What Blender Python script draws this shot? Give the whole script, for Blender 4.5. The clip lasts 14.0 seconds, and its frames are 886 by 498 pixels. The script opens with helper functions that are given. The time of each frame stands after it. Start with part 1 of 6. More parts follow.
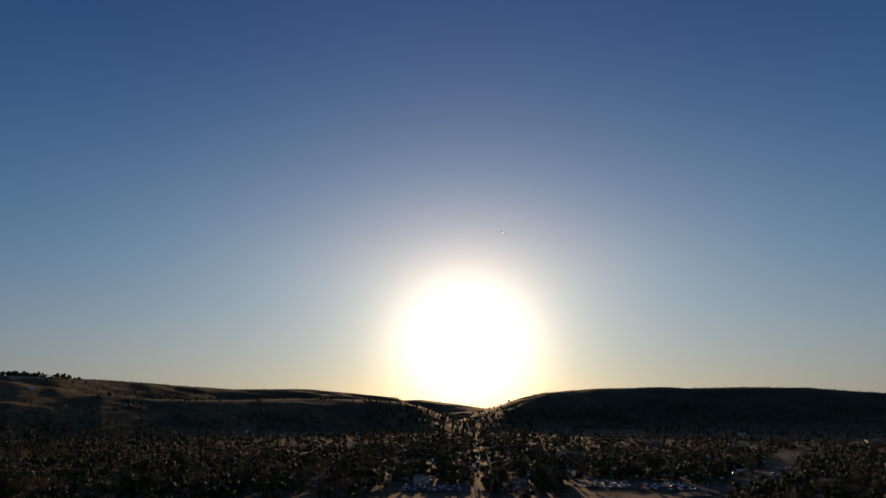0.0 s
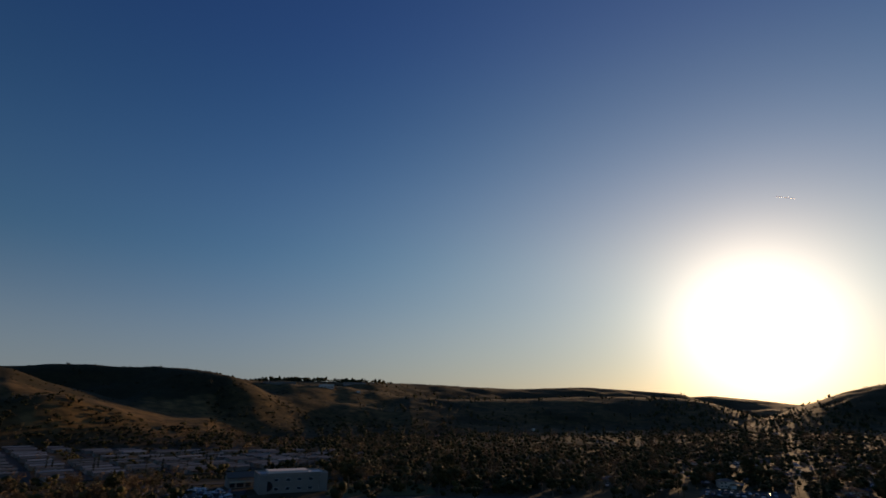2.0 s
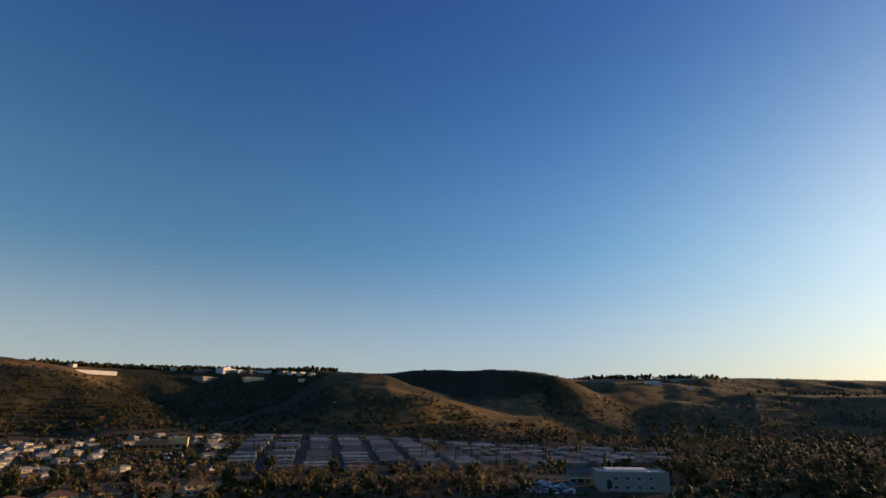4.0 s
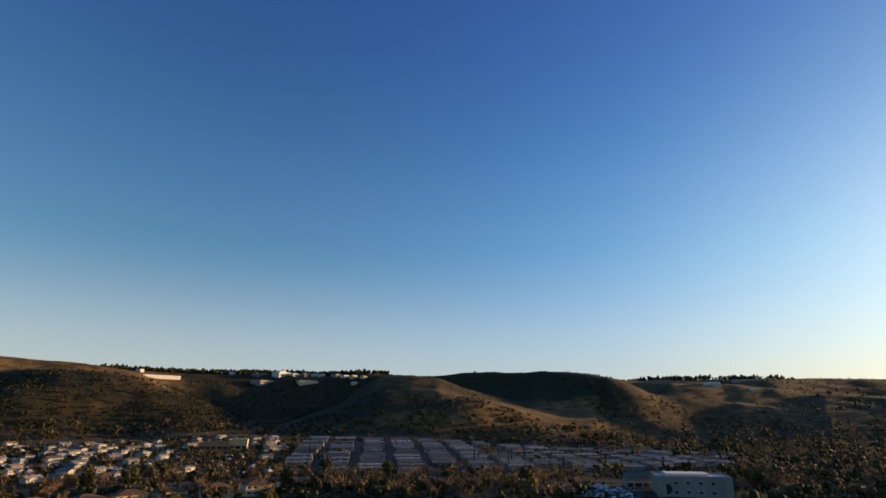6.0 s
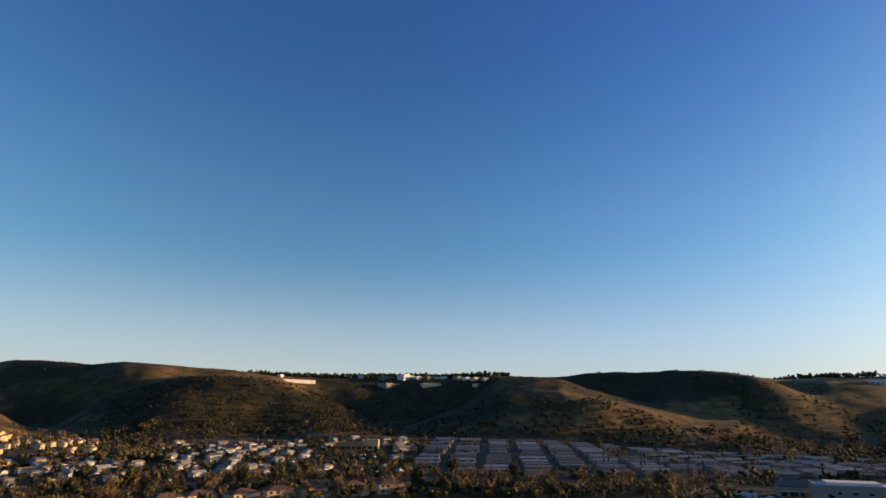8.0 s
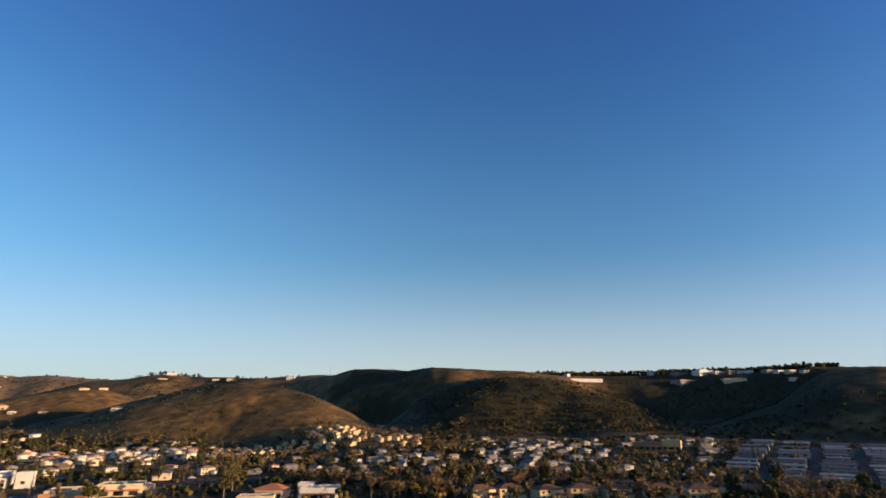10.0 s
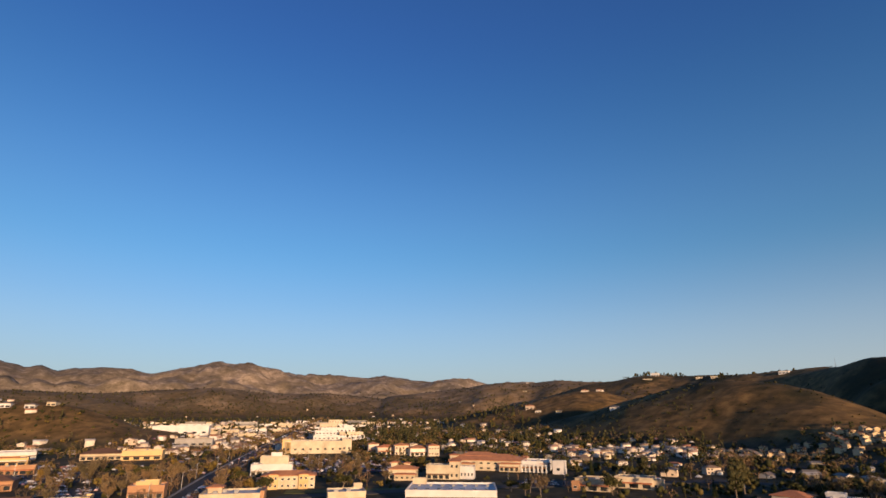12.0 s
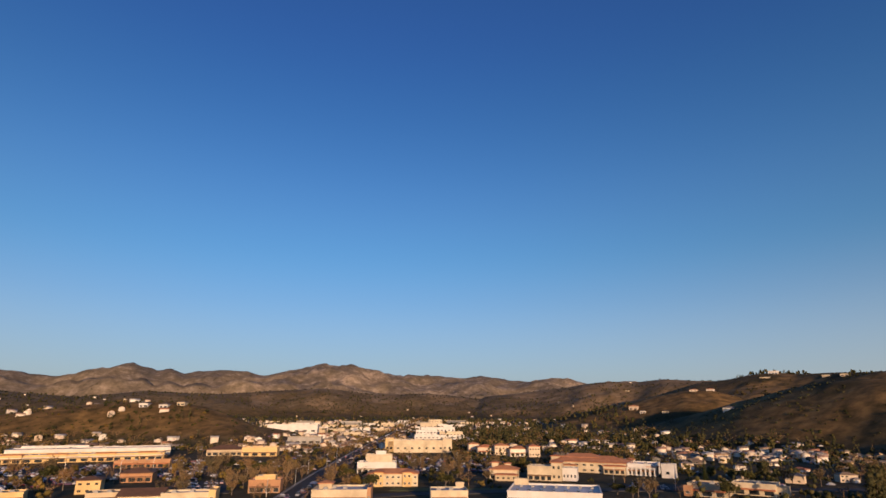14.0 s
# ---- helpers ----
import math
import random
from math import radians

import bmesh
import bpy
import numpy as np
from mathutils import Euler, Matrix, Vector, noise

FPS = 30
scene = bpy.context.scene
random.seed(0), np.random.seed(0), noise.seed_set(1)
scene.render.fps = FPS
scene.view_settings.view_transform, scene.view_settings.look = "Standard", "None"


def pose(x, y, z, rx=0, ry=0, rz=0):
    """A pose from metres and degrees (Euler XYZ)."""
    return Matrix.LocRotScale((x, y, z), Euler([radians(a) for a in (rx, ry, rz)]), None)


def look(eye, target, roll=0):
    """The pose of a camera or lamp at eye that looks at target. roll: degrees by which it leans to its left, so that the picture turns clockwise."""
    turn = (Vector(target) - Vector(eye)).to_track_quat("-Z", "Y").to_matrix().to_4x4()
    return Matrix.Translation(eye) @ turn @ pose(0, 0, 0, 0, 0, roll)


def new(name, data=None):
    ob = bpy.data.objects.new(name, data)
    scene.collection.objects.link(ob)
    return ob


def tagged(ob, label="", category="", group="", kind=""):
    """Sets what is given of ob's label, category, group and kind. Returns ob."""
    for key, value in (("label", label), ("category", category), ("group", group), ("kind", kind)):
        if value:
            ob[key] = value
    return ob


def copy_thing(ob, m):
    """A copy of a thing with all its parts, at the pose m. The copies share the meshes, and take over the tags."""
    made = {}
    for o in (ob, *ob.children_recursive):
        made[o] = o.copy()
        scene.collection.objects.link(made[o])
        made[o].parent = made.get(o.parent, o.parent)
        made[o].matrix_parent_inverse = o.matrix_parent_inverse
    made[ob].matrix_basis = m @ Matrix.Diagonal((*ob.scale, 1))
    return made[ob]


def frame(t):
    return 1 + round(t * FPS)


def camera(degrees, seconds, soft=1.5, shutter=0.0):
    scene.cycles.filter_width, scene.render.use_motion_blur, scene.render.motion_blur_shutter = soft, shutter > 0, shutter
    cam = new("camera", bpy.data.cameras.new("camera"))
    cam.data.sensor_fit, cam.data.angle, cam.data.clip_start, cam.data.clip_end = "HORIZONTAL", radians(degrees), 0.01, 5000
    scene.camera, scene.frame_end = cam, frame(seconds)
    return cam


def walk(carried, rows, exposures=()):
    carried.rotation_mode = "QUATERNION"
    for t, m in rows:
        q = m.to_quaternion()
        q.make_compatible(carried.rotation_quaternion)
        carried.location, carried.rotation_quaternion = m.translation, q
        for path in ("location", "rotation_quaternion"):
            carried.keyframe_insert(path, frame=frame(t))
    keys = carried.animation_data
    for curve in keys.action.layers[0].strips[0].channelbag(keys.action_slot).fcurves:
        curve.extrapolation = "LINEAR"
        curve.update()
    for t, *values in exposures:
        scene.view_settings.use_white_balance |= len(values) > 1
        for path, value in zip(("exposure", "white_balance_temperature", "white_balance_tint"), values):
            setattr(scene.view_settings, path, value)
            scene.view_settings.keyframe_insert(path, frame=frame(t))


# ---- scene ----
# The eye stands 40 m over the valley floor at the origin and only turns.
# Bearings run anticlockwise in degrees from +y; distances are in metres from the eye.
EYE = 40.0
cam = camera(77.64, 14.0, soft=1.6, shutter=0.12)
TURNS = [  # seconds, bearing, pitch, roll
    (0.0, 0.0, 16.78, -0.15), (0.5, 0.51, 16.77, -0.17), (1.0, 4.32, 16.73, -0.12), (1.2, 7.95, 16.71, -0.08),
    (1.5, 15.05, 16.65, -0.03), (2.0, 27.55, 16.59, 0.03), (2.5, 39.61, 16.54, 0.0), (3.0, 51.46, 16.47, 0.0),
    (3.5, 55.72, 16.45, -0.02), (4.0, 59.45, 16.42, -0.03), (4.2, 59.36, 16.43, -0.02),
]
TURNS += [
    (6.3, 64.87, 16.66, 0.03), (6.5, 64.66, 16.69, 0.08), (7.0, 67.75, 16.76, 0.11), (7.2, 68.82, 16.79, 0.09),
    (9.3, 92.42, 16.78, 0.03), (9.5, 94.15, 16.78, 0.02), (10.0, 105.28, 16.73, 0.02), (10.5, 117.24, 16.69, 0.01),
    (11.0, 129.13, 16.64, -0.07), (11.5, 141.12, 16.60, -0.06), (12.0, 151.58, 16.61, -0.03),
    (12.5, 152.19, 16.65, -0.05), (13.0, 152.01, 16.69, -0.12), (13.5, 158.26, 16.64, -0.16), (14.0, 161.36, 16.60, -0.22),
]
walk(cam, [(t, pose(0, 0, EYE, 90 + p, r, b)) for t, b, p, r in TURNS],
     exposures=[(0.0, -0.7, 6900, 22), (1.0, -0.7, 6900, 22), (2.0, -0.7, 6900, 21), (2.5, -0.52, 6950, 20), (3.0, -0.04, 6900, 18), (3.5, 0.3, 7050, 18), (7.2, 0.69, 7050, 18), (9.5, 0.83, 6850, 18), (12.0, 0.42, 6500, 22), (14.0, 0.22, 6380, 24)])

# ---- light: a low winter sun over the notch, clear sky ----
SUN_BEARING, SUN_HEIGHT = -2.4, 6.6
world = bpy.data.worlds.new("clear_evening")
scene.world = world
world.use_nodes = True
wn = world.node_tree
wn.nodes.clear()
sky = wn.nodes.new("ShaderNodeTexSky")
sky.sky_type, sky.sun_disc = "NISHITA", False
sky.sun_elevation, sky.sun_rotation = radians(SUN_HEIGHT), radians(-SUN_BEARING)
sky.altitude, sky.air_density, sky.dust_density, sky.ozone_density = 300, 1.0, 0.65, 3.2
deeper = wn.nodes.new("ShaderNodeGamma")
deeper.inputs["Gamma"].default_value = 1.1
# the bright aureole of dusty air close round the sun
sb, sh = radians(SUN_BEARING), radians(SUN_HEIGHT)
sunward = (-math.sin(sb) * math.cos(sh), math.cos(sb) * math.cos(sh), math.sin(sh))
way = wn.nodes.new("ShaderNodeTexCoord").outputs["Generated"]
dot = wn.nodes.new("ShaderNodeVectorMath")
dot.operation = "DOT_PRODUCT"
dot.inputs[1].default_value = sunward
wn.links.new(way, dot.inputs[0])
ahead = wn.nodes.new("ShaderNodeMath")
ahead.operation = "MAXIMUM"
ahead.inputs[1].default_value = 0.0
wn.links.new(dot.outputs["Value"], ahead.inputs[0])


def lobe(power, strength):
    p, k = wn.nodes.new("ShaderNodeMath"), wn.nodes.new("ShaderNodeMath")
    p.operation, k.operation = "POWER", "MULTIPLY"
    p.use_clamp = True
    p.inputs[1].default_value, k.inputs[1].default_value = power, strength
    wn.links.new(ahead.outputs[0], p.inputs[0])
    wn.links.new(p.outputs[0], k.inputs[0])
    return k.outputs[0]


glow = wn.nodes.new("ShaderNodeBackground")
glow.inputs["Color"].default_value = (1.0, 0.86, 0.7, 1)
rim = wn.nodes.new("ShaderNodeMath")
wn.links.new(lobe(170, 2.0), rim.inputs[0])
wn.links.new(lobe(12, 0.115), rim.inputs[1])
wn.links.new(rim.outputs[0], glow.inputs["Strength"])
both = wn.nodes.new("ShaderNodeAddShader")
wbg, wout = wn.nodes.new("ShaderNodeBackground"), wn.nodes.new("ShaderNodeOutputWorld")
wbg.inputs["Strength"].default_value = 0.172 * 4
wn.links.new(sky.outputs[0], deeper.inputs["Color"])
# pale haze low over the horizon, all round
height = wn.nodes.new("ShaderNodeSeparateXYZ")
wn.links.new(way, height.inputs[0])
thin = wn.nodes.new("ShaderNodeMapRange")
thin.interpolation_type = "SMOOTHERSTEP"
thin.inputs["From Min"].default_value, thin.inputs["From Max"].default_value = -0.04, 0.31
thin.inputs["To Min"].default_value, thin.inputs["To Max"].default_value = 0.6, 0.0
wn.links.new(height.outputs["Z"], thin.inputs["Value"])
haze = wn.nodes.new("ShaderNodeMix")
haze.data_type = "RGBA"
haze.inputs[7].default_value = (4.25, 4.12, 4.0, 1)
wn.links.new(thin.outputs[0], haze.inputs[0])
richer = wn.nodes.new("ShaderNodeHueSaturation")
richer.inputs["Saturation"].default_value = 1.06
wn.links.new(deeper.outputs[0], richer.inputs["Color"])
upper = wn.nodes.new("ShaderNodeMix")
upper.data_type, upper.blend_type = "RGBA", "MULTIPLY"
upper.inputs[0].default_value = 1.0
upper.inputs[7].default_value = (0.80, 0.94, 1.0, 1)
wn.links.new(richer.outputs[0], upper.inputs[6])
wn.links.new(upper.outputs[2], haze.inputs[6])
# the clear air's change of tone from the horizon up
tone = wn.nodes.new("ShaderNodeValToRGB")
tone.color_ramp.interpolation = "B_SPLINE"
for k, (p, c) in enumerate([(0.0, (0.545, 0.555, 0.605)), (0.06, (0.565, 0.58, 0.62)), (0.184, (0.68, 0.695, 0.67)), (0.281, (0.9, 0.87, 0.72)), (0.394, (0.95, 0.89, 0.79)), (0.525, (0.76, 0.79, 0.82)), (0.62, (0.71, 0.74, 0.83))]):
    e = tone.color_ramp.elements[k] if k < 2 else tone.color_ramp.elements.new(p)
    e.position, e.color = p, (*c, 1)
wn.links.new(height.outputs["Z"], tone.inputs[0])
toned = wn.nodes.new("ShaderNodeMix")
toned.data_type, toned.blend_type = "RGBA", "MULTIPLY"
toned.inputs[0].default_value = 1.0
wn.links.new(haze.outputs[2], toned.inputs[6])
wn.links.new(tone.outputs[0], toned.inputs[7])


def trimmed(colour, fac, stops):
    """The colour times a smooth run of tints along fac; the run holds half of each tint."""
    run = wn.nodes.new("ShaderNodeValToRGB")
    run.color_ramp.interpolation = "CARDINAL"
    for k, (p, c) in enumerate(stops):
        e = run.color_ramp.elements[k] if k < 2 else run.color_ramp.elements.new(p)
        e.position, e.color = p, (*c, 1)
    wn.links.new(fac, run.inputs[0])
    by = wn.nodes.new("ShaderNodeMix")
    by.data_type, by.blend_type = "RGBA", "MULTIPLY"
    by.inputs[0].default_value = 1.0
    wn.links.new(colour, by.inputs[6])
    wn.links.new(run.outputs[0], by.inputs[7])
    return by.outputs[2]


# bluer away from the sun, whiter towards it: the run goes from straight behind to straight ahead
facing = wn.nodes.new("ShaderNodeMapRange")
facing.inputs["From Min"].default_value, facing.inputs["From Max"].default_value = -1.0, 1.0
wn.links.new(dot.outputs["Value"], facing.inputs["Value"])
by_height = trimmed(toned.outputs[2], height.outputs["Z"],
                    [(0.05, (0.53, 0.54, 0.528)), (0.12, (0.535, 0.54, 0.525)), (0.19, (0.555, 0.535, 0.515)), (0.26, (0.585, 0.525, 0.51)), (0.33, (0.56, 0.505, 0.505)), (0.4, (0.515, 0.492, 0.494)), (0.48, (0.485, 0.483, 0.481)), (0.56, (0.485, 0.478, 0.48)), (0.64, (0.5, 0.473, 0.486))])
by_sun = trimmed(by_height, facing.outputs[0],
                 [(0, (0.43, 0.47, 0.5)), (0.329, (0.485, 0.5, 0.5)), (0.63, (0.45, 0.485, 0.52)), (0.8215, (0.46, 0.477, 0.518)), (0.933, (0.57, 0.535, 0.515)), (0.983, (0.54, 0.515, 0.5))])
wn.links.new(by_sun, wbg.inputs["Color"])
wn.links.new(wbg.outputs[0], both.inputs[0])
wn.links.new(glow.outputs[0], both.inputs[1])
wn.links.new(both.outputs[0], wout.inputs["Surface"])

sun_data = bpy.data.lights.new("sun", "SUN")
sun_data.energy, sun_data.angle, sun_data.color = 5.0, radians(0.53), (1.0, 0.68, 0.36)
sun = new("sun", sun_data)
sun.matrix_basis = look((-900 * math.sin(sb) * math.cos(sh), 900 * math.cos(sb) * math.cos(sh), 900 * math.sin(sh) + 40), (0, 0, 40))


# ---- materials ----
def nodes_of(name):
    m = bpy.data.materials.new(name)
    m.use_nodes = True
    nt = m.node_tree
    return m, nt, nt.nodes["Principled BSDF"]


def add(nt, kind, **values):
    n = nt.nodes.new(kind)
    for key, value in values.items():
        n.inputs[key].default_value = value
    return n


def noise_of(nt, vector, scale, detail=4.0, rough=0.6):
    n = add(nt, "ShaderNodeTexNoise", Scale=scale, Detail=detail, Roughness=rough)
    nt.links.new(vector, n.inputs["Vector"])
    return n.outputs["Fac"]


def ramp(nt, fac, stops):
    n = nt.nodes.new("ShaderNodeValToRGB")
    el = n.color_ramp.elements
    while len(el) < len(stops):
        el.new(0.5)
    for e, (p, c) in zip(el, stops):
        e.position, e.color = p, (*c, 1)
    nt.links.new(fac, n.inputs[0])
    return n.outputs[0]


def blend(nt, fac, a, b, how="MIX"):
    n = nt.nodes.new("ShaderNodeMix")
    n.data_type, n.blend_type = "RGBA", how
    for socket, value in ((n.inputs[0], fac), (n.inputs[6], a), (n.inputs[7], b)):
        if isinstance(value, (int, float)):
            socket.default_value = value
        elif isinstance(value, tuple):
            socket.default_value = (*value, 1)
        else:
            nt.links.new(value, socket)
    return n.outputs[2]


def bump(nt, bsdf, height, distance, strength=0.5):
    b = add(nt, "ShaderNodeBump", Strength=strength, Distance=distance)
    nt.links.new(height, b.inputs["Height"])
    nt.links.new(b.outputs[0], bsdf.inputs["Normal"])


def surface(name, colours, rough=0.85, fine=2.0, coarse=0.15, wear=0.35, relief=0.02, metal=0.0, spec=0.3):
    """Painted, stuccoed, tiled or paved surface: one of the colours for each object, grain and stains on it."""
    m, nt, b = nodes_of(name)
    pos = nt.nodes.new("ShaderNodeNewGeometry").outputs["Position"]
    who = nt.nodes.new("ShaderNodeObjectInfo").outputs["Random"]
    n = len(colours)
    base = ramp(nt, who, [(i / max(1, n - 1) if n > 1 else 0, c) for i, c in enumerate(colours)]) if n > 1 else colours[0]
    grain, stain = noise_of(nt, pos, fine), noise_of(nt, pos, coarse, 6)
    worn = blend(nt, wear, base, ramp(nt, stain, [(0.3, (0.35, 0.33, 0.3)), (0.65, (1, 1, 1))]), "MULTIPLY")
    worn = blend(nt, wear * 0.6, worn, ramp(nt, grain, [(0.3, (0.55, 0.55, 0.55)), (0.7, (1, 1, 1))]), "MULTIPLY")
    nt.links.new(worn, b.inputs["Base Color"])
    b.inputs["Roughness"].default_value, b.inputs["Metallic"].default_value = rough, metal
    b.inputs["Specular IOR Level"].default_value = spec
    bump(nt, b, grain, relief)
    return m


def leafy(name, dark, light, dry, thin=0.2):
    m, nt, b = nodes_of(name)
    who = nt.nodes.new("ShaderNodeObjectInfo").outputs["Random"]
    geo = nt.nodes.new("ShaderNodeNewGeometry")
    tint = ramp(nt, geo.outputs["Random Per Island"], [(0.0, dark), (0.7, light), (1.0, dry)])
    stand = ramp(nt, noise_of(nt, geo.outputs["Position"], 0.03, 3), [(0.35, (0.7, 0.75, 0.7)), (0.65, (1.25, 1.1, 0.9))])
    tint = blend(nt, 1.0, tint, stand, "MULTIPLY")
    tint = blend(nt, 0.5, tint, ramp(nt, who, [(0.0, (0.6, 0.75, 0.6)), (1.0, (1.35, 1.15, 0.9))]), "MULTIPLY")
    nt.links.new(tint, b.inputs["Base Color"])
    b.inputs["Roughness"].default_value, b.inputs["Specular IOR Level"].default_value = 0.8, 0.15
    back = nt.nodes.new("ShaderNodeBsdfTranslucent")
    nt.links.new(tint, back.inputs["Color"])
    mix = add(nt, "ShaderNodeMixShader", Fac=thin)
    nt.links.new(b.outputs[0], mix.inputs[1])
    nt.links.new(back.outputs[0], mix.inputs[2])
    nt.links.new(mix.outputs[0], nt.nodes["Material Output"].inputs["Surface"])
    return m


LEAF = leafy("evergreen_leaves", (0.02, 0.026, 0.011), (0.05, 0.053, 0.02), (0.078, 0.07, 0.028), 0.04)
GUM = leafy("gum_leaves", (0.03, 0.035, 0.018), (0.062, 0.062, 0.03), (0.09, 0.08, 0.038), 0.08)
NEEDLE = leafy("dark_needles", (0.014, 0.024, 0.012), (0.03, 0.044, 0.018), (0.05, 0.05, 0.02), 0.1)
TWIG = leafy("bare_twigs", (0.11, 0.082, 0.055), (0.17, 0.125, 0.08), (0.23, 0.17, 0.108), 0.03)
GOLD = leafy("yellowed_leaves", (0.1, 0.075, 0.025), (0.16, 0.12, 0.035), (0.19, 0.13, 0.045), 0.1)
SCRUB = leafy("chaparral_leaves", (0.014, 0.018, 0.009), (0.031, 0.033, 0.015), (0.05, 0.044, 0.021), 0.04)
BARK = surface("grey_brown_bark", [(0.12, 0.085, 0.06), (0.2, 0.16, 0.12)], 0.95, 3.0, 0.5)
STUCCO = surface("stucco", [(0.62, 0.5, 0.36), (0.72, 0.62, 0.48), (0.55, 0.44, 0.33), (0.76, 0.7, 0.6), (0.66, 0.52, 0.36)])
SIDING = surface("pale_siding", [(0.36, 0.34, 0.31), (0.2, 0.2, 0.19), (0.3, 0.26, 0.21), (0.16, 0.16, 0.16), (0.44, 0.42, 0.39)], 0.8)
LIGHT_SIDING = surface("light_siding", [(0.3, 0.27, 0.23), (0.62, 0.58, 0.52), (0.2, 0.175, 0.14), (0.52, 0.47, 0.4), (0.17, 0.155, 0.13)], 0.75)
HALL = surface("grey_beige_render", [(0.3, 0.27, 0.235)], 0.85)
CREAM = surface("cream_stucco", [(0.62, 0.52, 0.36)], wear=0.5)
WHITE = surface("white_render", [(0.64, 0.615, 0.57)], wear=0.3)
OCHRE = surface("ochre_render", [(0.66, 0.46, 0.21)])
RUST = surface("rust_render", [(0.42, 0.23, 0.12)])
TAN = surface("tan_render", [(0.52, 0.42, 0.28)])
HONEY = surface("honey_stucco", [(0.68, 0.5, 0.26), (0.6, 0.45, 0.26), (0.72, 0.56, 0.34)])
TILE = surface("clay_tiles", [(0.58, 0.22, 0.095), (0.48, 0.19, 0.095), (0.6, 0.27, 0.12)], 0.85, 1.5, 0.3, 0.45, 0.06)
SHINGLE = surface("composition_shingles", [(0.16, 0.12, 0.09), (0.24, 0.19, 0.15), (0.2, 0.18, 0.17), (0.3, 0.2, 0.12)], 0.9, 2.0, 0.3, 0.45, 0.04)
PALE_ROOF = surface("pale_metal_roof", [(0.22, 0.215, 0.205), (0.09, 0.09, 0.088), (0.38, 0.372, 0.355), (0.12, 0.106, 0.092), (0.3, 0.296, 0.285), (0.07, 0.07, 0.07)], 0.85, 1.0, 0.2, 0.35, 0.02, 0.0, 0.2)
FLAT_ROOF = surface("flat_roof_coating", [(0.62, 0.6, 0.57), (0.52, 0.5, 0.48), (0.7, 0.68, 0.64)], 0.9, 0.8, 0.1, 0.45, 0.02, 0.0, 0.1)
GREY_ROOF = surface("grey_gravel_roof", [(0.27, 0.24, 0.21)], 0.9, 1.2, 0.12, 0.4)
BROWN_ROOF = surface("brown_tile_roof", [(0.17, 0.09, 0.053), (0.14, 0.076, 0.046)], 0.85, 1.5, 0.3, 0.45, 0.05)
ASPHALT = surface("asphalt", [(0.07, 0.067, 0.065)], 0.95, 0.8, 0.06, 0.4, 0.01, 0.0, 0.12)
CONCRETE = surface("concrete", [(0.26, 0.245, 0.22)], 0.85, 1.0, 0.1, 0.4)
METAL = surface("galvanised_metal", [(0.5, 0.5, 0.5)], 0.4, 3.0, 0.5, 0.3, 0.005, 0.8, 0.5)
TRIM = surface("white_trim", [(0.78, 0.76, 0.72)], 0.6)
WOOD = surface("brown_timber", [(0.2, 0.12, 0.07)], 0.8)
RUBBER = surface("rubber", [(0.025, 0.025, 0.025)], 0.85)
LAWN = surface("winter_lawn", [(0.09, 0.1, 0.03)], 0.95, 1.0, 0.08, 0.5, 0.05)
PAINT = surface("car_paint", [(0.7, 0.7, 0.7), (0.05, 0.05, 0.055), (0.3, 0.31, 0.33), (0.75, 0.74, 0.72), (0.3, 0.05, 0.04), (0.08, 0.11, 0.2), (0.5, 0.5, 0.52)],
                0.12, 6.0, 0.8, 0.12, 0.0003, 0.1, 0.6)
GLASS = surface("window_glass", [(0.03, 0.035, 0.04)], 0.06, 1.0, 0.2, 0.1, 0.001, 0.0, 0.8)


def fleet_paint():
    """Car paint, a colour for each car of the joined fleet."""
    m, nt, b = nodes_of("fleet_paint")
    own = nt.nodes.new("ShaderNodeNewGeometry").outputs["Random Per Island"]
    nt.links.new(ramp(nt, own, [(0.0, (0.62, 0.62, 0.61)), (0.3, (0.05, 0.05, 0.055)), (0.5, (0.35, 0.36, 0.38)), (0.75, (0.68, 0.67, 0.65)), (0.85, (0.3, 0.06, 0.04)), (1.0, (0.07, 0.1, 0.18))]), b.inputs["Base Color"])
    b.inputs["Roughness"].default_value = 0.12
    return m


FLEET = fleet_paint()


def assorted(name, colours, rough):
    """One of the colours for each house of a joined crowd, with stains."""
    m, nt, b = nodes_of(name)
    geo = nt.nodes.new("ShaderNodeNewGeometry")
    own = ramp(nt, geo.outputs["Random Per Island"], [(i / (len(colours) - 1), c) for i, c in enumerate(colours)])
    worn = blend(nt, 0.4, own, ramp(nt, noise_of(nt, geo.outputs["Position"], 0.3, 5), [(0.3, (0.5, 0.48, 0.45)), (0.65, (1, 1, 1))]), "MULTIPLY")
    nt.links.new(worn, b.inputs["Base Color"])
    b.inputs["Roughness"].default_value = rough
    return m


CROWD_WALL = assorted("assorted_stucco", [(0.62, 0.5, 0.36), (0.76, 0.7, 0.6), (0.5, 0.38, 0.26), (0.78, 0.74, 0.66), (0.66, 0.52, 0.36), (0.7, 0.66, 0.6)], 0.85)
CROWD_ROOF = assorted("assorted_roofs", [(0.16, 0.12, 0.09), (0.3, 0.27, 0.24), (0.36, 0.15, 0.07), (0.2, 0.17, 0.15), (0.5, 0.48, 0.45), (0.26, 0.17, 0.1)], 0.9)
PLANT = surface("grey_painted_plant", [(0.26, 0.26, 0.26), (0.36, 0.35, 0.33)], 0.7)


